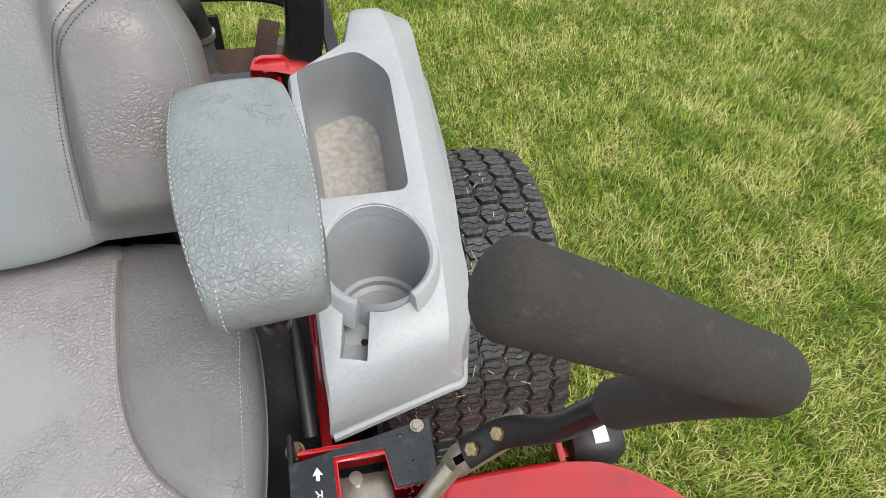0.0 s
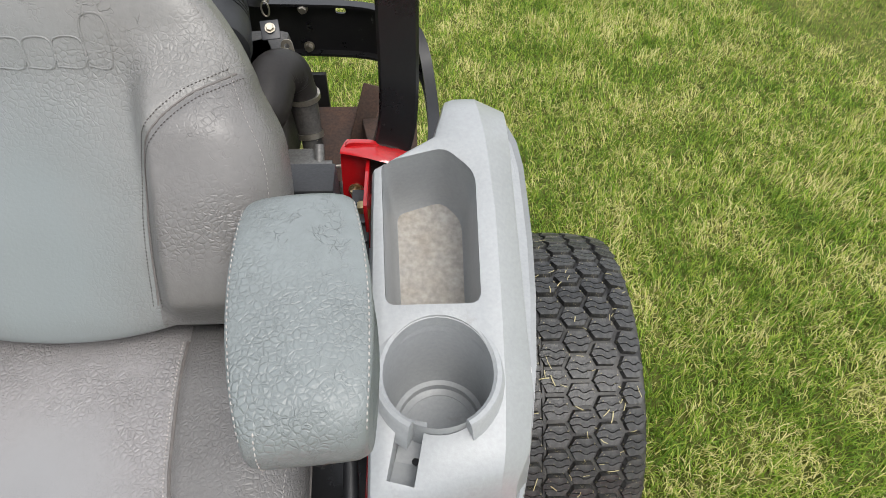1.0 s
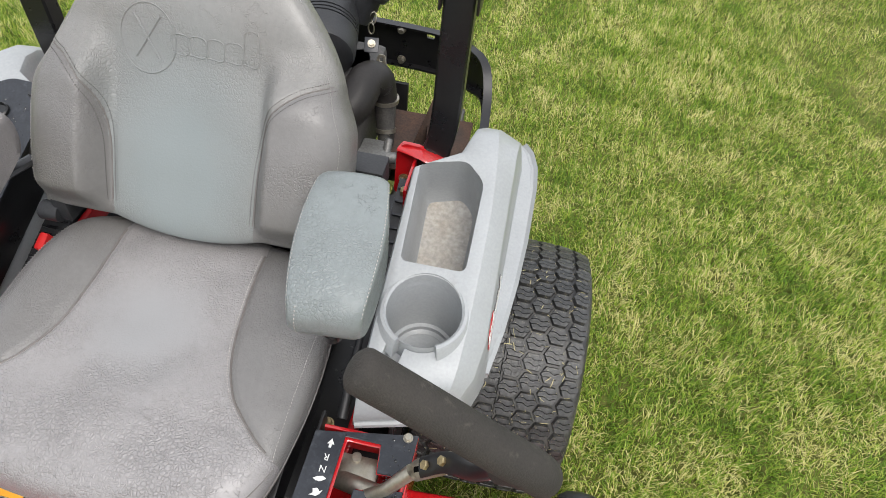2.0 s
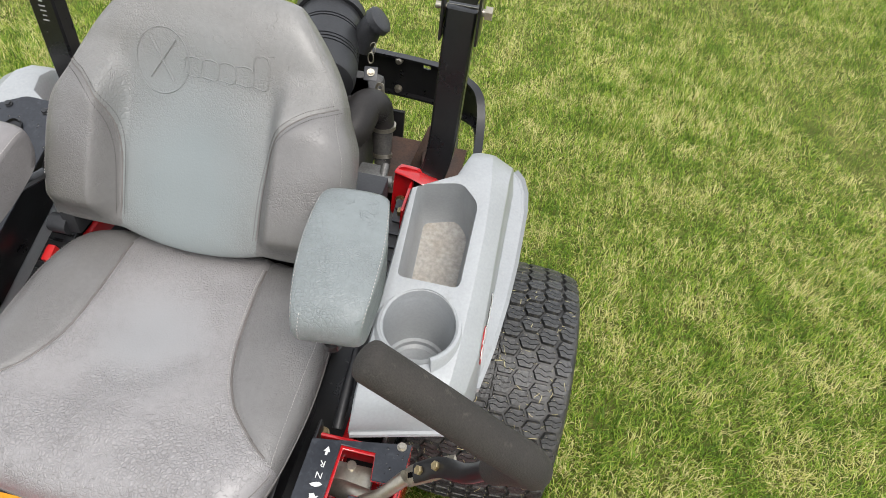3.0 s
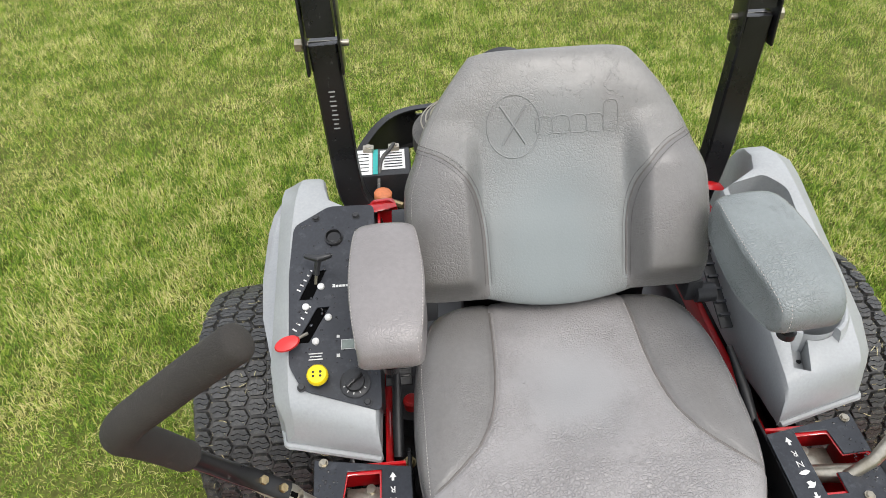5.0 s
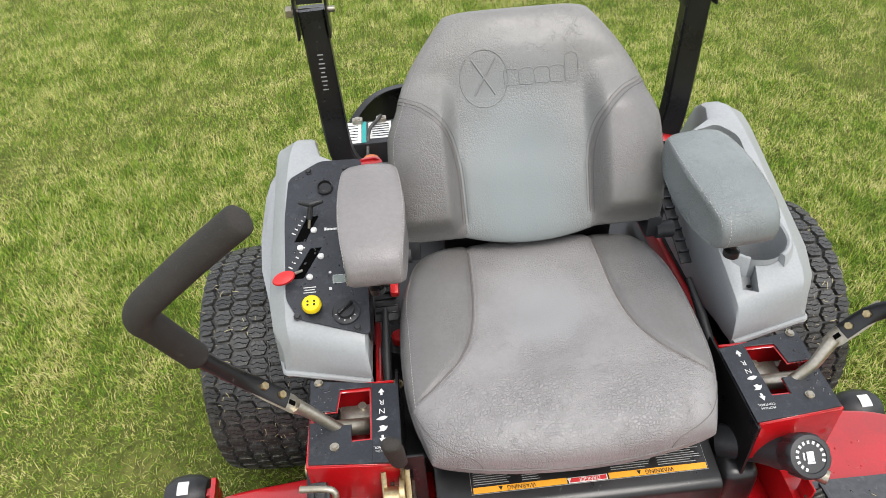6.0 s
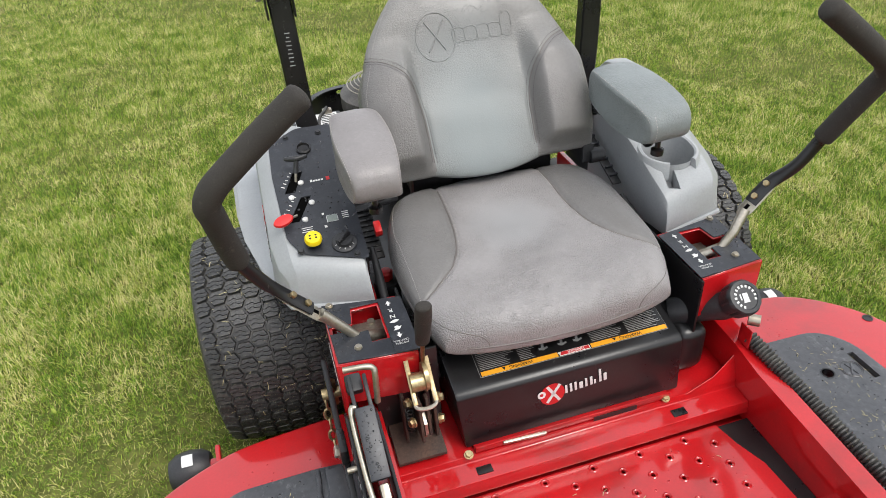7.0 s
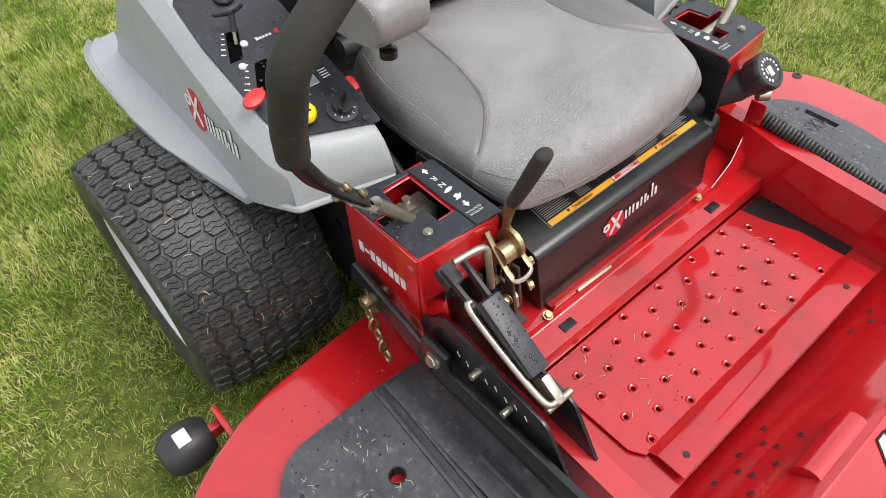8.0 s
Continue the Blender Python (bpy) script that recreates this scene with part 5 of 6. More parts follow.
# ---- lever housings ----
def housing(s):
    o = [(0.302, -0.118), (0.450, -0.104), (0.456, 0.072), (0.302, 0.046)]
    cut = [(0.348, -0.062), (0.380, -0.062), (0.380, -0.030), (0.412, -0.030), (0.412, -0.022), (0.446, -0.020), (0.446, 0.0), (0.405, -0.002), (0.400, 0.040), (0.348, 0.040)]
    if s < 0:
        o, cut = mirror(o), mirror(cut)
    hs = part("lever_housing", box((0.006, 0.175, 0.155), (s * 0.452, -0.017, 0.520), 0.002), RED, mower, "red steel lever housing")
    part("front_wall", box((0.15, 0.006, 0.10), (s * 0.376, -0.110, 0.548), 0.002, (0, 0, s * 5)), RED, hs)
    part("rear_wall", box((0.145, 0.006, 0.06), (s * 0.377, 0.060, 0.565), 0.002), RED, hs)
    part("housing_floor", box((0.13, 0.15, 0.006), (s * 0.378, -0.02, 0.50), 0.002), RED, hs)
    rim = [(x * 1.0, y) for x, y in o]
    part("housing_top", prism(rim, 0.5965, 0.6005, 0.0012, 1, [cut]), RED, hs)
    shrink = lambda lp, k: [(x + (s * 0.378 - x) * k, y + (-0.02 - y) * k) for x, y in lp]
    grow = [(x + (x - s * 0.39) * 0.10, y + (y + 0.005) * 0.10) for x, y in cut]
    pl = part("lever_plate", prism(shrink(o, 0.006), 0.6015, 0.6045, 0.0008, 1, [grow]), PLATE, hs, "black plate with white print and rain drops")
    part("label_strip", prism([(s * 0.296, -0.119), (s * 0.344, -0.114), (s * 0.344, 0.050), (s * 0.296, 0.044)] if s > 0 else [(s * 0.344, -0.114), (s * 0.296, -0.119), (s * 0.296, 0.044), (s * 0.344, 0.050)], 0.605, 0.607, 0.0005, 1), PLATE, hs)
    part("inner_wall", box((0.006, 0.21, 0.245), (s * 0.298, -0.022, 0.478), 0.003), BLACK, hs)
    for x, y in ((0.440, 0.063), (0.407, -0.076)):
        bolt(hs, (s * x, y, 0.606), (0, 0, 1), 0.0062, 0.005, STEEL)
    # white marks, read from the seat
    zt = 0.6076
    def mark(poly, x, y):
        part("print", moved(prism(poly, 0, 0.0005, 0), Matrix.Translation((s * x, y, zt))), WHITE, hs)
    arrow = [(-0.0055, 0.0), (0, 0.009), (0.0055, 0.0), (0.002, 0.0), (0.002, -0.006), (-0.002, -0.006), (-0.002, 0.0)]
    mark(arrow, 0.326, 0.026)
    mark([(-a, -b) for a, b in arrow], 0.326, -0.070)
    for t, y in (("R", 0.005), ("N", -0.014)):
        word(t, 0.015, hs, WHITE, Matrix.Translation((s * 0.326, y, zt)) @ Matrix.Rotation(math.pi, 4, 'Z'))
    mark([(-0.010, -0.001), (-0.004, 0.003), (0.004, 0.005), (0.010, 0.002), (0.005, -0.002), (0.0, -0.004), (-0.006, -0.003)], 0.326, -0.030)
    mark([(-0.008, -0.006), (-0.003, -0.002), (-0.005, 0.004), (0.002, 0.006), (0.006, 0.002), (0.010, 0.004), (0.007, -0.002), (0.003, -0.006)], 0.326, -0.050)
    word("MOTION", 0.0062, hs, WHITE, Matrix.Translation((s * 0.326, -0.094, zt)) @ Matrix.Rotation(math.pi, 4, 'Z'))
    word("CONTROL", 0.0062, hs, WHITE, Matrix.Translation((s * 0.326, -0.087, zt)) @ Matrix.Rotation(math.pi, 4, 'Z'))
    # lever stub in the slot
    part("pivot_block", join(tube([(s * 0.345, -0.004, 0.555), (s * 0.420, -0.028, 0.590)], 0.015, 14), tube([(s * 0.365, 0.030, 0.53), (s * 0.365, 0.030, 0.572)], 0.008, 12), box((0.07, 0.05, 0.012), (s * 0.37, 0.01, 0.562), 0.003)), STEEL, hs)
    if s < 0:
        for k in range(8):
            part("letter_block", box((0.0008, 0.0115, 0.021 if k != 1 else 0.005), (-0.4557, 0.040 - k * 0.0155, 0.517), 0, (0, 0, 0)), WHITE, hs)
    return hs


for s in SIDES:
    housing(s)


def drive_lever(s):
    P = lambda x, y, z: Vector((s * x, y, z))
    face = Vector((-s * 0.72, -0.30, 0.62)).normalized()
    yb = -0.028 if s < 0 else -0.011
    lev = part("drive_lever", tube([P(0.398, -0.034, 0.592), P(0.430, -0.031, 0.630), P(0.462, yb - 0.002, 0.668)], [0.0095, 0.0100, 0.0115], 14), STEEL, mower, "steering lever with thick dark foam grip")
    # flat steel strap under the black bar, with a slot in it
    strap = tube([P(0.452, yb, 0.656), P(0.464, yb, 0.671), P(0.500, yb, 0.712), P(0.524, yb, 0.740)], [0.011, 0.016, 0.016, 0.013], 8, 0.28, face)
    part("strap", moved(strap, Matrix.Translation(-face * 0.006)), STEEL, lev)
    part("strap_slot", moved(tube([P(0.463, yb, 0.670), P(0.471, yb, 0.679)], 0.0042, 10, 0.3, face), Matrix.Translation(-face * 0.0018)), SLOT_SHADE, lev)
    flat_end = smooth_path([P(0.474, yb, 0.683), P(0.508, yb - 0.001, 0.721), P(0.545, -0.036, 0.770), P(0.570, -0.048, 0.820), P(0.583, -0.062, 0.862)], 5)
    rings = []
    for i, p in enumerate(flat_end):
        d = (flat_end[min(i + 1, len(flat_end) - 1)] - flat_end[max(i - 1, 0)]).normalized()
        n = (face - d * face.dot(d)).normalized()
        k = sstep(0.25, 0.6, i / (len(flat_end) - 1))
        rings.append([p + n * math.cos(t) * (0.005 + 0.008 * k) + d.cross(n) * math.sin(t) * (0.015 - 0.002 * k) for t in (2 * math.pi * j / 14 for j in range(14))])
    part("bar", loft(rings), BLACK, lev)
    for q in (P(0.484, yb, 0.695), P(0.507, yb, 0.7205)):
        bolt(lev, q + face * 0.005, face, 0.0072, 0.006, BRASS, washer=False)
        bolt(lev, q - face * 0.011, -face, 0.0072, 0.007, STEEL, "nut", washer=False)
    tuck = 0.014 if s < 0 else 0.0
    path = smooth_path([P(0.576, -0.054, 0.838), P(0.590 - tuck * 0.5, -0.075, 0.890), P(0.602 - tuck, -0.105, 0.955), P(0.604 - tuck, -0.120, 0.985), P(0.590 - tuck, -0.127, 1.012), P(0.555 - tuck * 0.7, -0.129, 1.040), P(0.495 - tuck * 0.3, -0.129, 1.084), P(0.433, -0.129, 1.128)], 6)
    part("foam_grip", tube(path, 0.0205, 22, rounded=0.010), FOAM, lev, "dark brown-grey foam grip")
    return lev


for s in SIDES:
    drive_lever(s)


# ---- roll bar ----
def roll_post(s):
    P = lambda x, y, z: Vector((s * x, y, z))
    out = 0.010 if s < 0 else 0.0
    path = smooth_path([P(0.345, 0.574, 0.65), P(0.356, 0.584, 0.705), P(0.372 + out, 0.596, 0.755), P(0.380 + out, 0.600, 0.82), P(0.384 + out, 0.603, 0.95), P(0.388 + out, 0.607, 1.09)], 5)
    rings = []
    for i, p in enumerate(path):
        d = (path[min(i + 1, len(path) - 1)] - path[max(0, i - 1)]).normalized()
        side = Vector((1, 0, 0)) - d * d.x
        side.normalize()
        fr = d.cross(side)
        a, b = 0.026, 0.019
        rings.append([p + side * (a * u) + fr * (b * v) for u, v in ((-1, -0.8), (-0.85, -1), (0.85, -1), (1, -0.8), (1, 0.8), (0.85, 1), (-0.85, 1), (-1, 0.8))])
    post = part("roll_bar_post", loft(rings), BLACK, mower, "scratched black steel roll bar post")
    hinge = P(0.388 + out, 0.607, 1.085)
    if s < 0:
        for k in range(9):
            part("print", box((0.012 - 0.004 * (k % 3 == 1), 0.0008, 0.0025), P(0.394, 0.5832 + k * 0.0003, 0.925 + k * 0.0095), 0, (-5, 0, 0)), SMALL_PRINT, post)
    for d in (-0.031, 0.031):
        part("hinge_plate", box((0.005, 0.052, 0.16), hinge + Vector((d, 0, 0.03)), 0.003, (-4, 0, 0)), BLACK, post)
    part("hinge_pin", tube([hinge + Vector((-0.046, 0, 0)), hinge + Vector((0.046, 0, 0))], 0.006, 12), STEEL, post)
    part("nut", turned([(0.012, -0.006), (0.012, 0.006)], 6, 'x', hinge + Vector((s * 0.044, 0, 0))), STEEL, post)
    up = part("upper_bar", loft([[q + Vector((u * 0.025, v * 0.019, 0)) for u, v in ((-1, -1), (1, -1), (1, 1), (-1, 1))] for q in (hinge + Vector((0, 0, 0.02)), hinge + Vector((s * 0.008, 0.05, 0.55)))]), BLACK, post)
    return post


for s in SIDES:
    roll_post(s)
    P = lambda x, y, z: (s * x, y, z)
    # red bracket that carries the post
    o = rounded([(0.288, 0.62), (0.352, 0.62), (0.358, 0.735), (0.345, 0.752), (0.306, 0.755), (0.294, 0.735)], 0.012)
    br = prism(o if s > 0 else mirror(o), -0.004, 0.004, 0.0015, 2, [circle(s * 0.315, 0.735, 0.006, 12)])
    moved(br, Matrix.Translation((0, 0.575, 0)) @ Matrix(((1, 0, 0, 0), (0, 0, -1, 0), (0, 1, 0, 0), (0, 0, 0, 1))))
    rb = part("post_bracket", br, RED, mower, "red steel roll bar bracket")
    part("gusset", box((0.006, 0.11, 0.085), P(0.333, 0.525, 0.690), 0.002), RED, rb)
    part("saddle", tube(smooth_path([P(0.300, 0.578, 0.742), P(0.335, 0.566, 0.744), P(0.368, 0.560, 0.738), P(0.392, 0.572, 0.728)], 6), 0.016, 8, 0.3), RED, rb)
    part("cross_plate", box((0.08, 0.09, 0.006), P(0.352, 0.575, 0.665), 0.002), RED, rb)
    bolt(rb, P(0.3285, 0.505, 0.695), (-s, 0, 0), 0.010, 0.010, BRASS)
    bolt(rb, P(0.310, 0.570, 0.665), (0, -1, 0), 0.009, 0.01, BRASS)
    part("relay_box", box((0.062, 0.05, 0.05), P(0.272, 0.455, 0.775), 0.004), PLASTIC, mower, "dark grey plastic box behind the seat")
    sm = part("side_member", box((0.014, 0.62, 0.05), P(0.336, 0.33, 0.505), 0.003), RED, mower, "red painted frame member")
    bolt(sm, P(0.300, 0.079, 0.560), (0, 0, 1), 0.009, 0.008, BRASS)
    part("damper", tube([P(0.318, 0.10, 0.545), P(0.317, 0.16, 0.572), P(0.314, 0.24, 0.60)], [0.009, 0.010, 0.006], 12), PLASTIC, mower, "black gas damper beside the seat")


HOSE = material("hose_rubber", (0.013, 0.0115, 0.011), 0.5, spec=0.3, dark=(0.034, 0.030, 0.028), scale=18, amount=0.5, grain=0.15)
ALLOY = material("cast_alloy", (0.22, 0.22, 0.215), 0.5, 0.5, dark=(0.12, 0.115, 0.105), scale=20, amount=0.6, grain=0.2, bump=0.2)


# ---- engine bay ----
def engine_bay():
    # guard loop round the engine
    P = Vector
    rear = [P((-0.28, 1.165, 0)), P((-0.20, 1.185, 0)), P((0.0, 1.19, 0)), P((0.26, 1.175, 0)), P((0.36, 1.13, 0)), P((0.42, 1.06, 0)), P((0.44, 0.90, 0)), P((0.43, 0.74, 0))]
    left = [P((-0.43, 0.74, 0)), P((-0.44, 0.88, 0)), P((-0.432, 0.985, 0)), P((-0.405, 1.04, 0)), P((-0.33, 1.125, 0))]
    path = smooth_path(left + rear, 5)
    rings = []
    for i, p in enumerate(path):
        d = (path[min(i + 1, len(path) - 1)] - path[max(0, i - 1)]).normalized()
        nrm = Vector((d.y, -d.x, 0))
        wide = 0.02 + 0.042 * sstep(0.98, 1.14, p.y)
        zc = 0.515 + 0.050 * sstep(0.9, 1.12, p.y)
        rings.append([p + nrm * a + Vector((0, 0, zc + b)) for a, b in ((0, -wide), (0, wide), (0.022, wide), (0.022, wide - 0.006), (0.006, wide - 0.007), (0.006, -wide + 0.007), (0.022, -wide + 0.006), (0.022, -wide))])
    slots = []
    for x in (0.238, -0.225):
        slots.append(moved(prism(rounded([(-0.011, -0.0065), (0.011, -0.0065), (0.011, 0.0065), (-0.011, 0.0065)], 0.006, 4), -0.1, 0.1, 0), Matrix.Translation((x, 1.16, 0.606)) @ Matrix.Rotation(math.pi / 2, 4, 'X')))
    guard = part("engine_guard", baked(loft(rings), slots), BLACK, mower, "black steel engine guard")
    for x, z, st in ((0.161, 0.524, 1), (0.160, 0.615, 1), (-0.10, 0.56, 1)):
        bolt(guard, (x, 1.168, z), (0, -1, 0.0), 0.009, 0.012, STEEL)
    block = part("engine_block", join(box((0.34, 0.34, 0.22), (-0.02, 0.90, 0.52), 0.02), box((0.24, 0.12, 0.12), (0.0, 0.72, 0.52), 0.012), turned([(0.14, 0), (0.15, 0.02), (0.15, 0.06), (0.11, 0.075), (0.02, 0.08)], 36, 'z', (-0.10, 0.95, 0.62))), ENGINE, mower, "black engine with round fan housing")
    for k in range(9):
        r = 0.03 + k * 0.012
        part("fan_screen", tube([(-0.10 + r * math.cos(a), 0.95 + r * math.sin(a), 0.700 + 0.040 * (1 - (r / 0.14) ** 2)) for a in (2 * math.pi * i / 32 for i in range(33))], 0.0018, 5), STEEL, block)
    # air cleaner: grooved canister with a hooded inlet
    ax0, ax1 = Vector((-0.012, 1.11, 0.735)), Vector((0.036, 0.885, 0.688))
    marks = [(0, 0.062), (0.05, 0.076), (0.07, 0.082), (0.26, 0.082)]
    for g in (0.30, 0.34, 0.60, 0.645, 0.69):
        marks += [(g, 0.0815), (g + 0.004, 0.0765), (g + 0.014, 0.0765), (g + 0.018, 0.0815)]
    marks += [(0.80, 0.080), (0.92, 0.079), (0.97, 0.074), (1.0, 0.060)]
    ac = part("air_cleaner", tube([ax0.lerp(ax1, t) for t, _ in marks], [r for _, r in marks], 36), PLASTIC, mower, "black ribbed plastic air cleaner canister")
    part("intake_hood", tube([(0.085, 1.04, 0.71), (0.110, 1.050, 0.765), (0.122, 1.051, 0.778), (0.123, 1.051, 0.779), (0.135, 1.052, 0.790)], [0.030, 0.030, 0.031, 0.036, 0.035], 20, rounded=0.006), PLASTIC, ac)
    part("end_cap", tube([ax0 + (ax0 - ax1) * 0.02, ax0 - (ax0 - ax1) * 0.09], [0.092, 0.092], 36), PLASTIC, ac)
    tab = part("cleaner_bracket", box((0.034, 0.004, 0.036), (0.132, 0.975, 0.683), 0.002, (-50, 0, 10)), PLATE, ac)
    bolt(tab, (0.133, 0.972, 0.689), (0.1, -0.6, 0.8), 0.0075, 0.006, STEEL)
    for k in range(3):
        c0 = Vector((0.122, 1.010 + 0.018 * k, 0.705 + 0.018 * k))
        part("chain_link", tube([c0 + Vector((0.007 * math.cos(t), 0.004 * math.sin(2 * t) * (k % 2), 0.015 * math.sin(t))) for t in (2 * math.pi * i / 14 for i in range(15))], 0.0018, 6), STEEL, ac)
    # finely ribbed rubber elbow
    bend = smooth_path([(0.045, 0.770, 0.580), (0.098, 0.783, 0.600), (0.134, 0.815, 0.628), (0.146, 0.872, 0.652), (0.165, 0.914, 0.628), (0.180, 0.920, 0.578)], 16)
    el = part("intake_elbow", tube(bend, [0.043 - 0.0011 * (i % 2) - 0.012 * sstep(0.7, 1.0, i / len(bend)) for i in range(len(bend))], 24), HOSE, mower, "black rubber intake elbow with hose clamp")
    part("hose_clamp", tube([(0.180, 0.920, 0.582), (0.180, 0.919, 0.572)], [0.034, 0.034], 24), STEEL, el)
    part("throat", tube([(0.180, 0.919, 0.576), (0.184, 0.905, 0.53), (0.190, 0.885, 0.50)], [0.028, 0.025, 0.022], 18), ENGINE, el)
    part("hose_clamp", tube([(0.189, 0.890, 0.512), (0.190, 0.886, 0.503)], [0.025, 0.025], 20), STEEL, el)
    part("lower_hose", tube(smooth_path([(0.190, 0.885, 0.50), (0.196, 0.86, 0.46), (0.198, 0.82, 0.42)], 5), 0.020, 16), RUBBER, el)
    tabm = prism(rounded([(-0.016, -0.02), (0.016, -0.02), (0.009, 0.018), (-0.009, 0.018)], 0.008), -0.002, 0.002, 0.0005, 1, [circle(0, 0.006, 0.005, 12)])
    part("lifting_eye", moved(tabm, Matrix.Translation((0.161, 0.955, 0.655)) @ Matrix.Rotation(radians(70), 4, 'X')), STEEL, mower, "plain steel lifting eye on the engine")
    part("valve_cover", box((0.10, 0.10, 0.09), (0.085, 0.985, 0.585), 0.012, (0, 0, 20)), ALLOY, mower, "grey cast alloy valve cover")
    # dark frame upright, rusty shelf and rusty strap beside the engine
    part("frame_upright", box((0.060, 0.012, 0.20), (0.180, 1.035, 0.440), 0.003, (-6, 0, 0)), BLACK, mower, "black steel frame upright")
    shelf = part("heat_shield", box((0.22, 0.19, 0.006), (0.285, 0.895, 0.478), 0.002, (10, 0, 0)), RUST, mower, "rust-stained dark steel heat shield")
    part("strap", box((0.040, 0.006, 0.165), (0.292, 0.905, 0.515), 0.002, (-18, 18, 0)), RUST, shelf)
    part("strap_bracket", box((0.06, 0.07, 0.05), (0.325, 0.88, 0.505), 0.006, (0, 0, 12)), RUST, shelf)
    part("rod", tube([(0.200, 0.800, 0.497), (0.300, 0.812, 0.500)], 0.0035, 8), STEEL, shelf)
    part("carburettor", join(box((0.07, 0.06, 0.05), (0.185, 0.80, 0.50), 0.008), tube([(0.14, 0.78, 0.51), (0.24, 0.79, 0.51)], 0.014, 12), tube([(0.215, 0.76, 0.48), (0.215, 0.82, 0.54)], 0.010, 10)), ALLOY, mower, "dull metal carburettor with hoses")
    for a, b, r in (((0.25, 0.80, 0.46), (0.235, 0.72, 0.40), 0.012), ((0.19, 0.72, 0.55), (0.18, 0.66, 0.42), 0.008), ((0.23, 0.86, 0.45), (0.24, 0.78, 0.38), 0.014)):
        part("hose", tube(smooth_path([a, tuple((p + q) / 2 + 0.015 for p, q in zip(a, b)), b], 5), r, 10), RUBBER, mower, "black rubber hose")
    # rusty exhaust and cross member
    part("muffler", join(box((0.20, 0.05, 0.09), (0.245, 0.93, 0.36), 0.012), tube([(0.30, 0.93, 0.40), (0.315, 0.84, 0.44), (0.335, 0.75, 0.47)], [0.032, 0.030, 0.028], 16)), RUST, mower, "rusty brown exhaust muffler")
    part("engine_cradle", join(box((0.70, 0.05, 0.05), (0, 0.98, 0.33), 0.005), box((0.70, 0.05, 0.06), (0, 0.66, 0.40), 0.005), box((0.045, 0.60, 0.06), (0.33, 0.85, 0.38), 0.005), box((0.045, 0.60, 0.06), (-0.33, 0.85, 0.38), 0.005)), ENGINE, mower, "dark steel engine cradle")
    # battery
    bt = part("battery", box((0.15, 0.12, 0.15), (-0.335, 0.915, 0.575), 0.006), PLASTIC, mower, "black battery with white and teal labels")
    part("battery_label", box((0.045, 0.11, 0.001), (-0.378, 0.915, 0.651), 0), LABEL, bt)
    part("battery_label", box((0.062, 0.085, 0.001), (-0.305, 0.92, 0.651), 0), LABEL, bt)
    part("battery_label", box((0.012, 0.11, 0.001), (-0.348, 0.915, 0.651), 0), TEAL, bt)
    for k in range(6):
        part("print", box((0.045, 0.004, 0.0008), (-0.303, 0.888 + k * 0.012, 0.652), 0), BLACK, bt)
        part("print", box((0.028, 0.003, 0.0008), (-0.378, 0.875 + k * 0.015, 0.652), 0), BLACK, bt)
    for x in (-0.365, -0.30):
        part("terminal", join(turned([(0.008, 0), (0.008, 0.016)], 12, 'z', (x, 0.965, 0.651)), box((0.028, 0.02, 0.012), (x, 0.965, 0.658), 0.003)), STEEL, bt)
    part("battery_cable", tube(smooth_path([(-0.30, 0.965, 0.668), (-0.312, 0.93, 0.672), (-0.335, 0.89, 0.660), (-0.345, 0.80, 0.60)], 6), 0.005, 8), RUBBER, bt)
    bt.location = (0.0, -0.035, -0.006)
    cap = part("terminal_boot", tube([(-0.335, 0.778, 0.585), (-0.332, 0.776, 0.622)], [0.020, 0.022], 18, rounded=0.006), ORANGE, mower, "orange rubber terminal boot with brass fitting")
    part("fitting", tube([(-0.315, 0.77, 0.60), (-0.285, 0.755, 0.597)], 0.008, 8), BRASS, cap)


engine_bay()


# dark side frames between the tyres and the seat
for s in SIDES:
    o = rounded([(0.060, 0.25), (0.060, 0.50), (0.12, 0.545), (0.62, 0.56), (0.72, 0.50), (0.72, 0.25)], 0.02)
    q = moved(prism(o, -0.004, 0.004, 0.001), Matrix.Translation((s * 0.402, 0, 0)) @ Matrix(((0, 0, 1, 0), (1, 0, 0, 0), (0, 1, 0, 0), (0, 0, 0, 1))))
    part("side_frame", q, BLACK, mower, "black steel side frame")


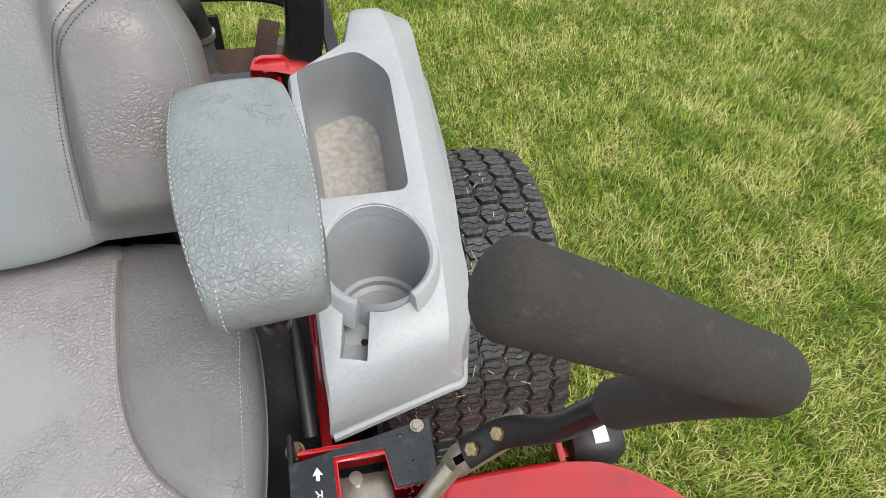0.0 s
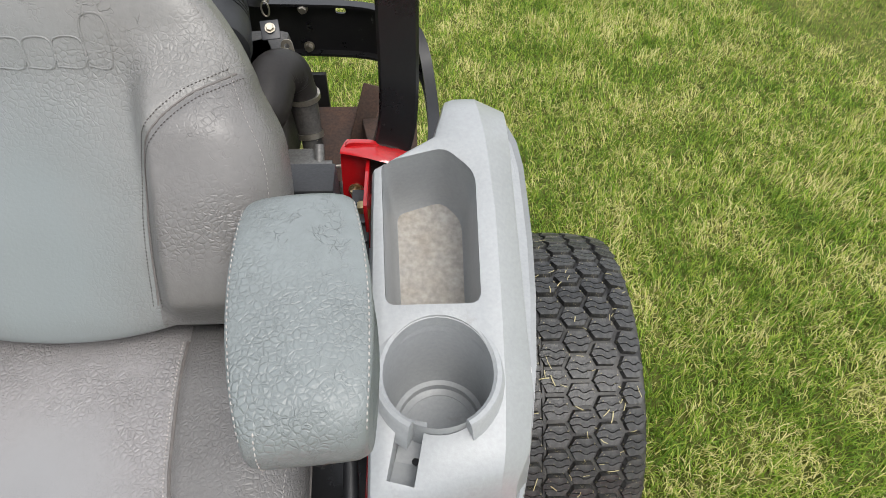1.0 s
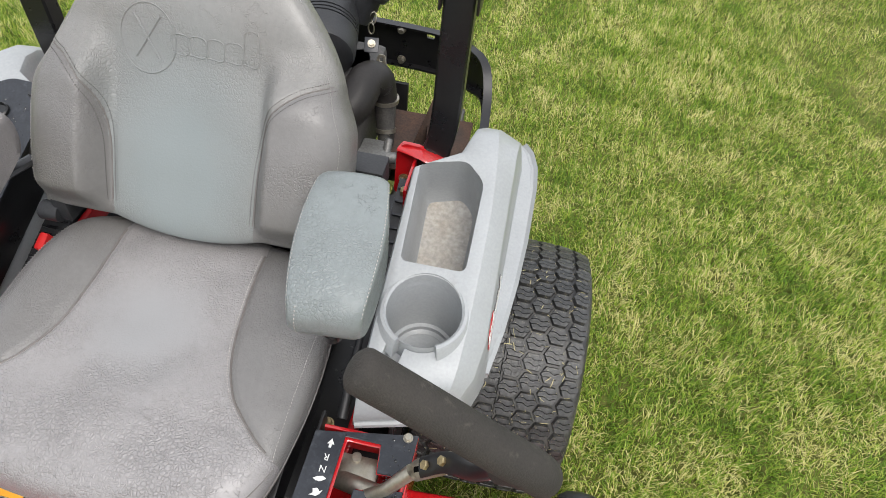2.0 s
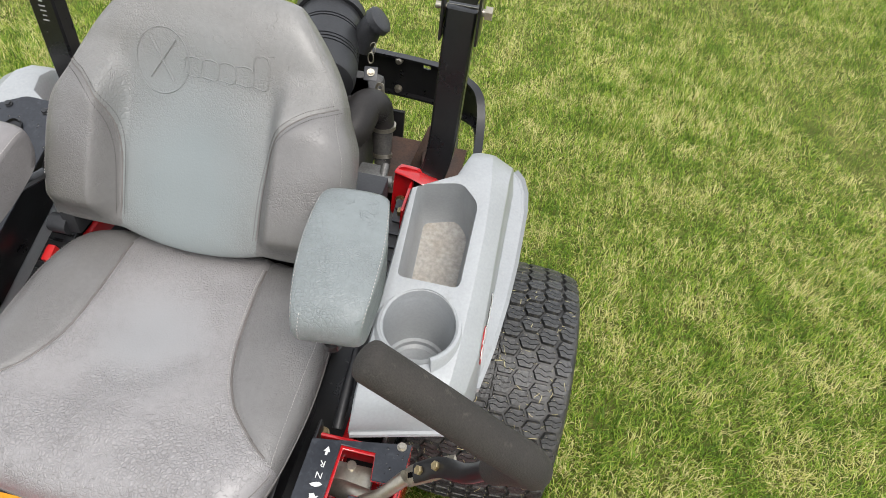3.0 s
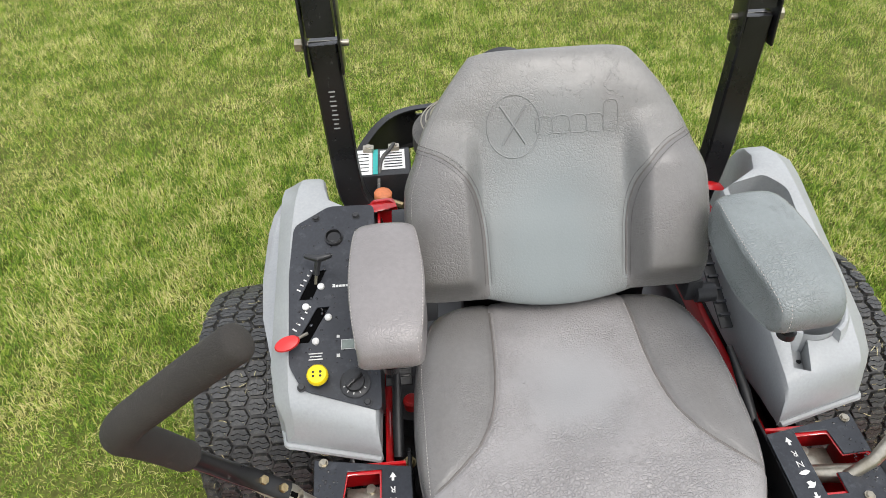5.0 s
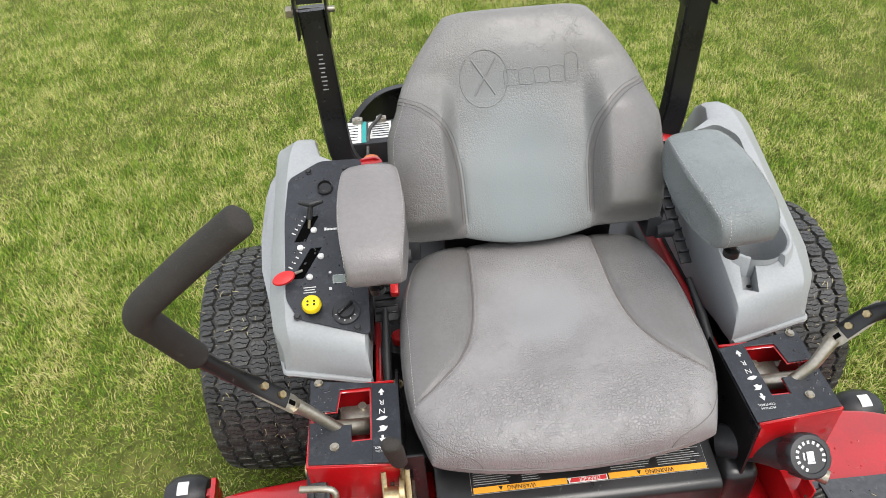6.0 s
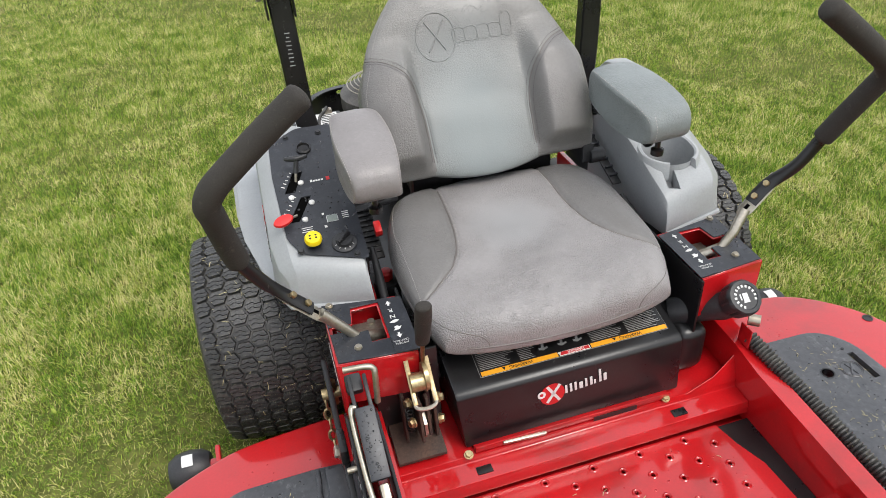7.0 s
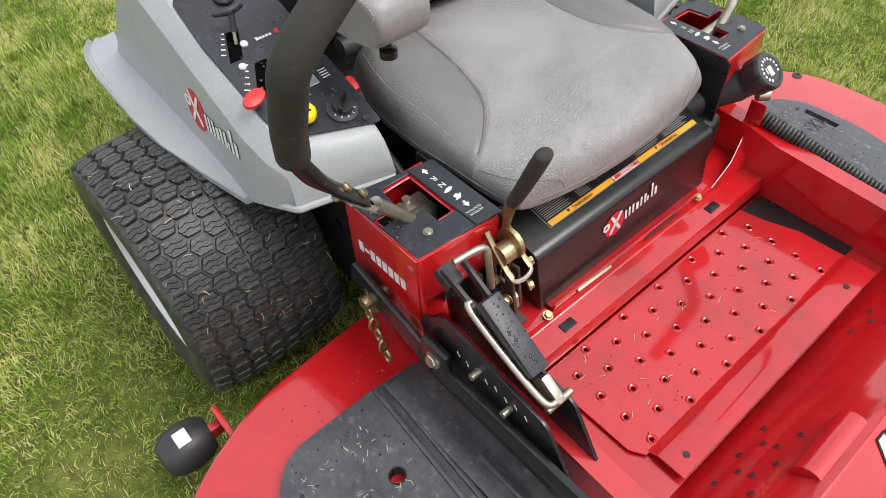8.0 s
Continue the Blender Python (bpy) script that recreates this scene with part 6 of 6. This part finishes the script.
# ---- under and beside the seat ----
def seat_base():
    base = part("seat_pan", box((0.46, 0.44, 0.05), (0, 0.12, 0.565), 0.012), BLACK, mower, "black steel seat base")
    part("seat_plinth", box((0.50, 0.30, 0.06), (0, 0.25, 0.52), 0.01), BLACK, base)
    part("back_plate", box((0.36, 0.05, 0.20), (0, 0.385, 0.66), 0.012), BLACK, base)
    # black infill added so the gaps beside the seat look deeply shaded
    part("under_plate", box((0.79, 0.74, 0.05), (0, 0.35, 0.435), 0.004), BLACK, base)
    for s in SIDES:
        part("recline_bracket", join(box((0.03, 0.10, 0.05), (s * 0.245, 0.345, 0.70), 0.006), tube([(s * 0.25, 0.30, 0.69), (s * 0.285, 0.30, 0.69)], 0.018, 14)), PLASTIC, base)
    tank = part("oil_reservoir", turned([(0.03, 0.44), (0.032, 0.50), (0.030, 0.515), (0.016, 0.52)], 20, 'z', (-0.292, 0.225, 0)), PLASTIC, mower, "black oil reservoir with red cap")
    part("cap", turned([(0.015, 0.515), (0.016, 0.538), (0.012, 0.543), (0.002, 0.544)], 18, 'z', (-0.292, 0.225, 0)), RED_PLASTIC, tank)
    part("seat_belt_buckle", box((0.018, 0.034, 0.022), (-0.291, 0.270, 0.630), 0.006, (20, 0, 0)), RED_PLASTIC, mower, "red seat belt button")
    vent = part("vent_panel", box((0.05, 0.16, 0.006), (-0.312, 0.31, 0.60), 0.002, (20, 0, 0)), PLASTIC, mower, "black slotted vent panel")
    for k in range(9):
        part("vent_slat", box((0.044, 0.005, 0.006), (-0.312, 0.25 + k * 0.0145, 0.583 + k * 0.0053), 0.001, (20, 0, 0)), BLACK, vent)

    strip = part("vent_panel", box((0.024, 0.27, 0.005), (0.322, 0.405, 0.655), 0.002, (20, 0, 0)), PLASTIC, mower, "black slotted vent strip beside the tray console")
    for k in range(9):
        part("vent_slat", box((0.020, 0.005, 0.008), (0.323, 0.300 + k * 0.026, 0.623 + k * 0.0095), 0.001, (20, 0, 0)), PLATE, strip)


seat_base()


# ---- brake and height levers ----
def left_controls():
    P = Vector
    tilt = math.degrees(math.atan2(0.064, 0.097))
    br = part("brake_lever", box((0.034, 0.122, 0.024), (-0.4265, -0.273, 0.570), 0.004, (tilt, 0, 0)), PLATE, mower, "black padded brake lever with bent steel rod")
    part("rod", tube(smooth_path([P((-0.440, -0.205, 0.590)), P((-0.449, -0.212, 0.588)), P((-0.449, -0.28, 0.553)), P((-0.446, -0.345, 0.523)), P((-0.438, -0.362, 0.514)), P((-0.420, -0.362, 0.517))], 5), 0.0052, 10), STEEL, br)
    part("rod_catch", tube(smooth_path([P((-0.448, -0.180, 0.658)), P((-0.410, -0.184, 0.658)), P((-0.397, -0.187, 0.653)), P((-0.396, -0.192, 0.640)), P((-0.400, -0.204, 0.588))], 5), 0.0055, 10), STEEL, br)
    part("latch", join(box((0.030, 0.035, 0.022), (-0.432, -0.150, 0.590), 0.006, (25, 0, 0)), box((0.007, 0.085, 0.014), (-0.440, -0.185, 0.592), 0.002, (20, 0, 0)), box((0.007, 0.07, 0.014), (-0.413, -0.190, 0.600), 0.002, (30, 0, 0))), PLASTIC, br)
    part("clevis", join(box((0.016, 0.045, 0.03), (-0.424, -0.345, 0.516), 0.005, (tilt, 0, 0)), tube([P((-0.445, -0.362, 0.505)), P((-0.398, -0.362, 0.505))], 0.006, 10)), STEEL, br)
    # black quadrant plates
    for x in (-0.456, -0.402):
        o = [(-0.13, 0.33), (-0.11, 0.48), (-0.16, 0.525), (-0.25, 0.515), (-0.375, 0.495), (-0.44, 0.39), (-0.42, 0.33)]
        q = prism(rounded(o, 0.012), -0.003, 0.003, 0.001)
        moved(q, Matrix.Translation((x, 0, 0)) @ Matrix(((0, 0, 1, 0), (1, 0, 0, 0), (0, 1, 0, 0), (0, 0, 0, 1))))
        qp = part("quadrant_plate", q, BLACK, mower, "black steel height quadrant")
    for k in range(8):
        part("scale_mark", box((0.0008, 0.010, 0.002), (-0.4597, -0.20 - 0.02 * k, 0.475 - 0.004 * (k % 2)), 0, (60, 0, 0)), WHITE, qp)
    for y, z in ((-0.245, 0.481), (-0.31, 0.46)):
        part("stud", tube([P((-0.456, y, z)), P((-0.476, y, z))], 0.006, 10), STEEL, qp)
    arm = part("lift_arm", join(box((0.012, 0.50, 0.042), (-0.474, -0.40, 0.425), 0.003, (-2, 0, 0)), box((0.016, 0.06, 0.055), (-0.474, -0.165, 0.445), 0.006), box((0.012, 0.22, 0.05), (-0.474, -0.06, 0.44), 0.004, (14, 0, 0))), BLACK, mower, "black steel deck lift arm")
    bolt(arm, (-0.4825, -0.168, 0.447), (-1, 0, 0.2), 0.012, 0.009, STEEL)
    # chain and gold clevis behind
    cl = part("chain_clevis", join(tube([P((-0.452, 0.005, 0.425)), P((-0.492, 0.005, 0.425))], 0.013, 12), tube([P((-0.47, 0.0, 0.40)), P((-0.47, 0.008, 0.455))], 0.011, 10)), BRASS, mower, "yellow zinc chain clevis")
    for k in range(5):
        c0 = P((-0.487, -0.002 - 0.010 * k, 0.405 - 0.022 * k))
        ring = [c0 + P((0.008 * math.cos(t) * (k % 2), 0.008 * math.cos(t) * ((k + 1) % 2), 0.016 * math.sin(t))) for t in (2 * math.pi * i / 12 for i in range(13))]
        part("chain_link", tube(ring, 0.0035, 6), BRASS, cl)
    # height lever
    hl = part("height_lever", tube(smooth_path([P((-0.300, -0.140, 0.52)), P((-0.298, -0.128, 0.58)), P((-0.297, -0.136, 0.63)), P((-0.298, -0.148, 0.66))], 5), 0.011, 8, 0.3, (1, 0, 0)), BRASS, mower, "deck height lever with black grip")
    g = tube([P((-0.298, -0.143, 0.645)), P((-0.299, -0.158, 0.680)), P((-0.300, -0.180, 0.735)), P((-0.301, -0.192, 0.765))], [0.0135, 0.0145, 0.0155, 0.0145], 14, 0.75, rounded=0.006)
    part("grip", g, FOAM, hl)
    part("pivot_boss", join(turned([(0.027, -0.004), (0.027, 0.004)], 24, 'x', (-0.300, -0.145, 0.560)), turned([(0.018, -0.03), (0.018, 0.0)], 20, 'x', (-0.300, -0.148, 0.552))), BRASS, hl)
    for x in (-0.329, -0.290):
        part("side_plate", tube(smooth_path([P((x, -0.120, 0.585)), P((x, -0.140, 0.560)), P((x, -0.165, 0.535)), P((x, -0.180, 0.526))], 4), 0.005, 6, 0.5), BRASS, hl)
    part("wire_loop", tube(smooth_path([P((-0.329, -0.165, 0.533)), P((-0.329, -0.182, 0.522)), P((-0.310, -0.187, 0.519)), P((-0.291, -0.182, 0.522)), P((-0.290, -0.165, 0.533))], 5), 0.004, 8), STEEL, hl)
    part("pawl", join(box((0.006, 0.018, 0.10), (-0.322, -0.172, 0.475), 0.002, (-8, 0, 0)), box((0.006, 0.018, 0.09), (-0.306, -0.168, 0.480), 0.002, (-8, 0, 0))), RUST, hl)
    part("gear_sector", turned([(0.034, -0.003), (0.034, 0.003)], 9, 'x', (-0.314, -0.150, 0.450)), STEEL, hl)
    for x, y, z in ((-0.338, -0.150, 0.505), (-0.282, -0.168, 0.520), (-0.338, -0.178, 0.480), (-0.284, -0.175, 0.470)):
        bolt(hl, (x, y, z), (-1 if x < -0.31 else 1, -0.4, 0.2), 0.008, 0.008, BRASS)
    part("spring", tube([P((-0.340 + 0.007 * math.cos(t), -0.160 + 0.007 * math.sin(t), 0.500 - t * 0.0016)) for t in (i * 0.5 for i in range(80))], 0.0016, 5), BLACK, hl)
    # the mount's dark colour carries the gap's shade as well as rust
    mount = part("lever_mount", box((0.10, 0.10, 0.012), (-0.325, -0.125, 0.372), 0.003, (12, 0, 0)), RUST, mower, "rusty steel lever mounting plate, darkened for the shaded gap")
    for x, z, t in ((-0.345, 0.44, 0.12), (-0.318, 0.47, 0.16), (-0.284, 0.45, 0.14)):
        part("link_plate", box((0.006, 0.030, t), (x, -0.120, z), 0.002, (-6, 0, 0)), RUST, mount)
    # plate added to keep the gap between housing and seat box dark
    part("back_plate", box((0.13, 0.006, 0.22), (-0.325, -0.085, 0.46), 0.002), BLACK, mount)
    # red plate between the housing and the floor
    o = rounded([(0.075, 0.44), (0.06, 0.60), (-0.105, 0.60), (-0.115, 0.47), (-0.09, 0.40), (-0.02, 0.36)], 0.012)
    q = prism(o, -0.003, 0.003, 0.001)
    moved(q, Matrix.Translation((-0.4485, 0, 0)) @ Matrix(((0, 0, 1, 0), (1, 0, 0, 0), (0, 1, 0, 0), (0, 0, 0, 1))))
    part("side_plate", q, RED, mower, "red steel side plate")


left_controls()


# ---- fuel filler and hose ----
def fuel_filler():
    n = Vector((0.05, -0.62, 0.78)).normalized()
    c = Vector((0.366, -0.172, 0.575))
    q = Vector((0, 0, 1)).rotation_difference(n).to_matrix().to_4x4()
    rings = []
    for r, h in ((0.030, -0.034), (0.0365, -0.032), (0.038, -0.008), (0.0375, 0.0), (0.034, 0.004), (0.027, 0.005), (0.026, 0.003), (0.002, 0.003)):
        rings.append([((r - (0.003 if (k % 6 == 0 and 0.0355 < r) else 0)) * math.cos(2 * math.pi * k / 48), (r - (0.003 if (k % 6 == 0 and 0.0355 < r) else 0)) * math.sin(2 * math.pi * k / 48), h) for k in range(48)])
    m = Matrix.Translation(c) @ q
    cap = part("fuel_cap", moved(loft(rings), m), PLASTIC, mower, "black ribbed fuel cap with white pump symbol")
    part("pump_symbol", moved(join(box((0.012, 0.016, 0.0006), (0.0, 0.0, 0.0036), 0), box((0.014, 0.003, 0.0006), (0.0, -0.010, 0.0036), 0), box((0.003, 0.012, 0.0006), (-0.011, 0.001, 0.0036), 0)), m), WHITE, cap)
    for k in range(13):
        a = radians(-20 + k * 22)
        part("print", moved(box((0.0042, 0.0055, 0.0006), (0.0225 * math.cos(a), 0.0225 * math.sin(a), 0.0036), 0, (0, 0, math.degrees(a) + 90)), m), WHITE, cap)
    part("filler_neck", tube(smooth_path([c - n * 0.02, c - n * 0.06, Vector((0.335, -0.095, 0.50)), Vector((0.285, -0.06, 0.47))], 5), [0.029] * 6 + [0.032] * 10, 20), PLASTIC, mower, "black plastic fuel filler neck")
    # block added to fill the gap by the neck with black, shadow included
    part("fuel_tank", box((0.075, 0.18, 0.12), (0.300, -0.045, 0.41), 0.03, (0, 0, 0), 4), BLACK, mower, "black block added for dark plastics and shadow by the filler neck")
    part("hose_clip", tube([(0.412, -0.150, 0.485), (0.430, -0.165, 0.485)], 0.013, 14), STEEL, mower, "rusty steel pipe clip")
    # corrugated hose along the rail
    a, b = Vector((0.412, -0.165, 0.447)), Vector((0.500, -0.56, 0.330))
    n_ = 150
    pts = [a.lerp(b, i / n_) for i in range(n_ + 1)]
    part("corrugated_hose", tube(pts, [0.0165 if i % 3 else 0.0125 for i in range(n_ + 1)], 14), RUBBER, mower, "black corrugated hose")
    part("rail_tab", box((0.004, 0.035, 0.05), (0.400, -0.165, 0.455), 0.002), RED, mower, "red steel rail tab")
    # black sheet added on the floor to paint the dark of the gap
    part("mat_edge", prism([(0.30, -0.245), (0.384, -0.245), (0.384, -0.455), (0.34, -0.455)], 0.2826, 0.2855, 0), BLACK, mower, "black sheet painted in for the shaded gap beside the foot plate")
    # folded red wing at the end of the cross member
    w = bmesh.new()
    w.faces.new([w.verts.new(p) for p in ((0.26, -0.188, 0.346), (0.385, -0.188, 0.346), (0.385, -0.165, 0.400), (0.33, -0.180, 0.368))])
    r = bmesh.ops.extrude_face_region(w, geom=list(w.faces))
    bmesh.ops.translate(w, vec=(0, 0.0012, 0.0006), verts=[v for v in r["geom"] if isinstance(v, bmesh.types.BMVert)])
    part("rail_wing", w, RED, mower, "folded red steel wing")


fuel_filler()


# ---- emblems on the console flanks ----
def flank_emblem(s):
    """A red oval crossed by two bars, and a row of pale bars that reads along the flank."""
    oval, first, step, high = (0.380, 0.344, -0.108, 0.642) if s < 0 else (0.280, 0.305, 0.096, 0.626)
    base = part("flank_emblem", moved(prism([(0.032 * math.cos(t), 0.040 * math.sin(t)) for t in (2 * math.pi * k / 28 for k in range(28))], 0, 0.0012, 0), flank(s, oval, high)), RED_PRINT, mower, "red oval emblem with pale bars")
    for rot in (30, -30):
        part("emblem_bar", moved(box((0.007, 0.066, 0.0008), (0, 0, 0.0018), 0, (0, 0, rot)), flank(s, oval, high + 0.004)), LABEL, base)
    part("emblem_bar", moved(prism(circle(0, 0, 0.011, 14), 0.0012, 0.002, 0, 1, [circle(0, 0, 0.0055, 10)]), flank(s, oval - math.copysign(0.024, step), high + 0.010)), LABEL, base)
    for x, w, h in STROKES:
        y, z = first + step * x, high - 0.004 + 0.014 * (h - 1)
        part("emblem_bar", moved(box((0.0065 * w + 0.002, 0.030 * h + 0.002, 0.0006), (0, 0, 0.0010), 0), flank(s, y, z)), BLACK, base)
        part("emblem_bar", moved(box((0.0065 * w, 0.030 * h, 0.0008), (0, 0, 0.0016), 0), flank(s, y, z)), LABEL, base)
    return base


def flank(s, y, z):
    """The outer face of a console at y, z; local y is up, local z outwards."""
    x = s * (flank_x(z) + 0.0004)
    return Matrix.Translation((x, y, z)) @ Matrix(((0, -s * 0.075, s, 0), (-s, 0, 0, 0), (0, 1, 0, 0), (0, 0, 0, 1)))


for s in SIDES:
    flank_emblem(s)


# ---- rain drops on the painted and plastic tops ----
WATER = material("water_film", (0.012, 0.013, 0.015), 0.06, spec=0.6)


def rain_drops(parent, place, count, seed, mat=None):
    """Small domes of water strewn by place(u, v) over a surface; place gives a point and its normal."""
    rng = random.Random(seed)
    bm = bmesh.new()
    for _ in range(count):
        p, nrm = place(rng.random(), rng.random())
        r = rng.choice((0.0007, 0.0010, 0.0013, 0.0018, 0.0024)) * rng.uniform(0.8, 1.2)
        q = Vector((0, 0, 1)).rotation_difference(Vector(nrm)).to_matrix()
        top = bm.verts.new(Vector(p) + q @ Vector((0, 0, r * 0.45)))
        ring = [[bm.verts.new(Vector(p) + q @ Vector((r * k * math.cos(a) * (1 + 0.25 * math.sin(2 * a + r * 9e3)), r * k * math.sin(a), r * h))) for a in (2 * math.pi * i / 8 for i in range(8))] for k, h in ((0.62, 0.33), (1.0, 0.0))]
        for i in range(8):
            bm.faces.new((top, ring[0][i], ring[0][(i + 1) % 8]))
            bm.faces.new((ring[0][i], ring[1][i], ring[1][(i + 1) % 8], ring[0][(i + 1) % 8]))
    ob = part("rainwater", bm, mat or WATER, parent, angle=80)
    return tagged(ob, kind="stuff")


by_name = lambda n: [o for o in mower.children_recursive if o.name.split(".")[0] == n]
UP = (0, 0, 1)
TOP_N = TOP.to_3x3() @ Vector((0, 0, 1))
rain_drops(by_name("control_panel")[0], lambda u, v: (on_top(-0.34 - 0.148 * u, 0.17 + 0.30 * v, 0.0052), TOP_N), 130, 1)
for i, ob in enumerate(by_name("lever_plate")):
    sgn = 1 if ob.data.vertices[0].co.x > 0 else -1
    rain_drops(ob, lambda u, v: (Vector((sgn * (0.415 + 0.032 * u), -0.09 + 0.15 * v, 0.6046)), UP), 60, 2 + i)
for i, ob in enumerate(by_name("belt_cover")):
    sgn = 1 if ob.data.vertices[0].co.x > 0 else -1
    rain_drops(ob, lambda u, v: (Vector((sgn * (0.56 + 0.17 * u), -0.07 - 0.33 * v, 0.2761)), UP), 70, 4 + i)
rain_drops(by_name("brake_lever")[0], lambda u, v: (Vector((-0.4265 + 0.028 * (u - 0.5), -0.273 + 0.096 * (v - 0.5) - 0.0067, 0.570 + 0.064 * (v - 0.5) + 0.0101)), (0, -0.55, 0.83)), 50, 7)
RED_WET = material("water_on_red", (0.36, 0.006, 0.010), 0.04, spec=0.6)
rain_drops(by_name("mower_deck")[0], lambda u, v: (Vector(((0.48 + 0.22 * u) * (1 if v > 0.5 else -1), 0.04 - 0.08 * (v * 2 % 1), 0.2501)), UP), 60, 9, RED_WET)
rain_drops(by_name("foot_plate")[0], lambda u, v: (Vector((-0.27 + 0.58 * u, -0.25 - 0.2 * v, 0.2921)), UP), 90, 10, RED_WET)


# ---- dry clippings on the mower ----
def clippings():
    rng = random.Random(12)
    bm = bmesh.new()

    def blade(p, nrm, length):
        q = Vector((0, 0, 1)).rotation_difference(Vector(nrm)).to_matrix()
        a, bend, w = rng.uniform(0, 6.28), rng.uniform(-0.5, 0.5), rng.uniform(0.0004, 0.0008)
        d0, d1 = Vector((math.cos(a), math.sin(a), 0)), Vector((math.cos(a + bend), math.sin(a + bend), 0.15))
        side = Vector((-math.sin(a), math.cos(a), 0)) * w
        pts = [Vector((0, 0, 0.0004)), d0 * length * 0.5 + Vector((0, 0, 0.0012)), d0 * length * 0.5 + d1 * length * 0.5 + Vector((0, 0, 0.0006))]
        lo = [bm.verts.new(Vector(p) + q @ (c - side)) for c in pts]
        hi = [bm.verts.new(Vector(p) + q @ (c + side)) for c in pts]
        for i in (0, 1):
            bm.faces.new((lo[i], lo[i + 1], hi[i + 1], hi[i]))

    for _ in range(14):
        blade((rng.uniform(-0.26, 0.28), rng.uniform(-0.44, -0.26), 0.2922), UP, rng.uniform(0.008, 0.022))
    for s in SIDES:
        for _ in range(70):
            blade((s * rng.uniform(0.57, 0.74), rng.uniform(-0.40, -0.08), 0.2762), UP, rng.uniform(0.004, 0.012))
        for _ in range(190):
            a, u = rng.uniform(0.5, 3.6), rng.uniform(-0.95, 0.95)
            nrm = Vector((0, math.cos(a), math.sin(a)))
            blade(Vector((s * WHEEL_X[s] + u * HALF, WHEEL_Y, WHEEL_Z)) + nrm * (crown(u) + rng.choice((0.002, 0.011))), nrm, rng.uniform(0.006, 0.020))
    ob = part("dry_clippings", bm, STRAW, None, angle=80)
    return tagged(ob, "dry straw-coloured grass clippings stuck to tyres and covers", "clippings", kind="stuff")


STRAW = material("straw", (0.42, 0.37, 0.21), 0.7, dark=(0.24, 0.22, 0.10), scale=40, amount=0.7)
clippings()
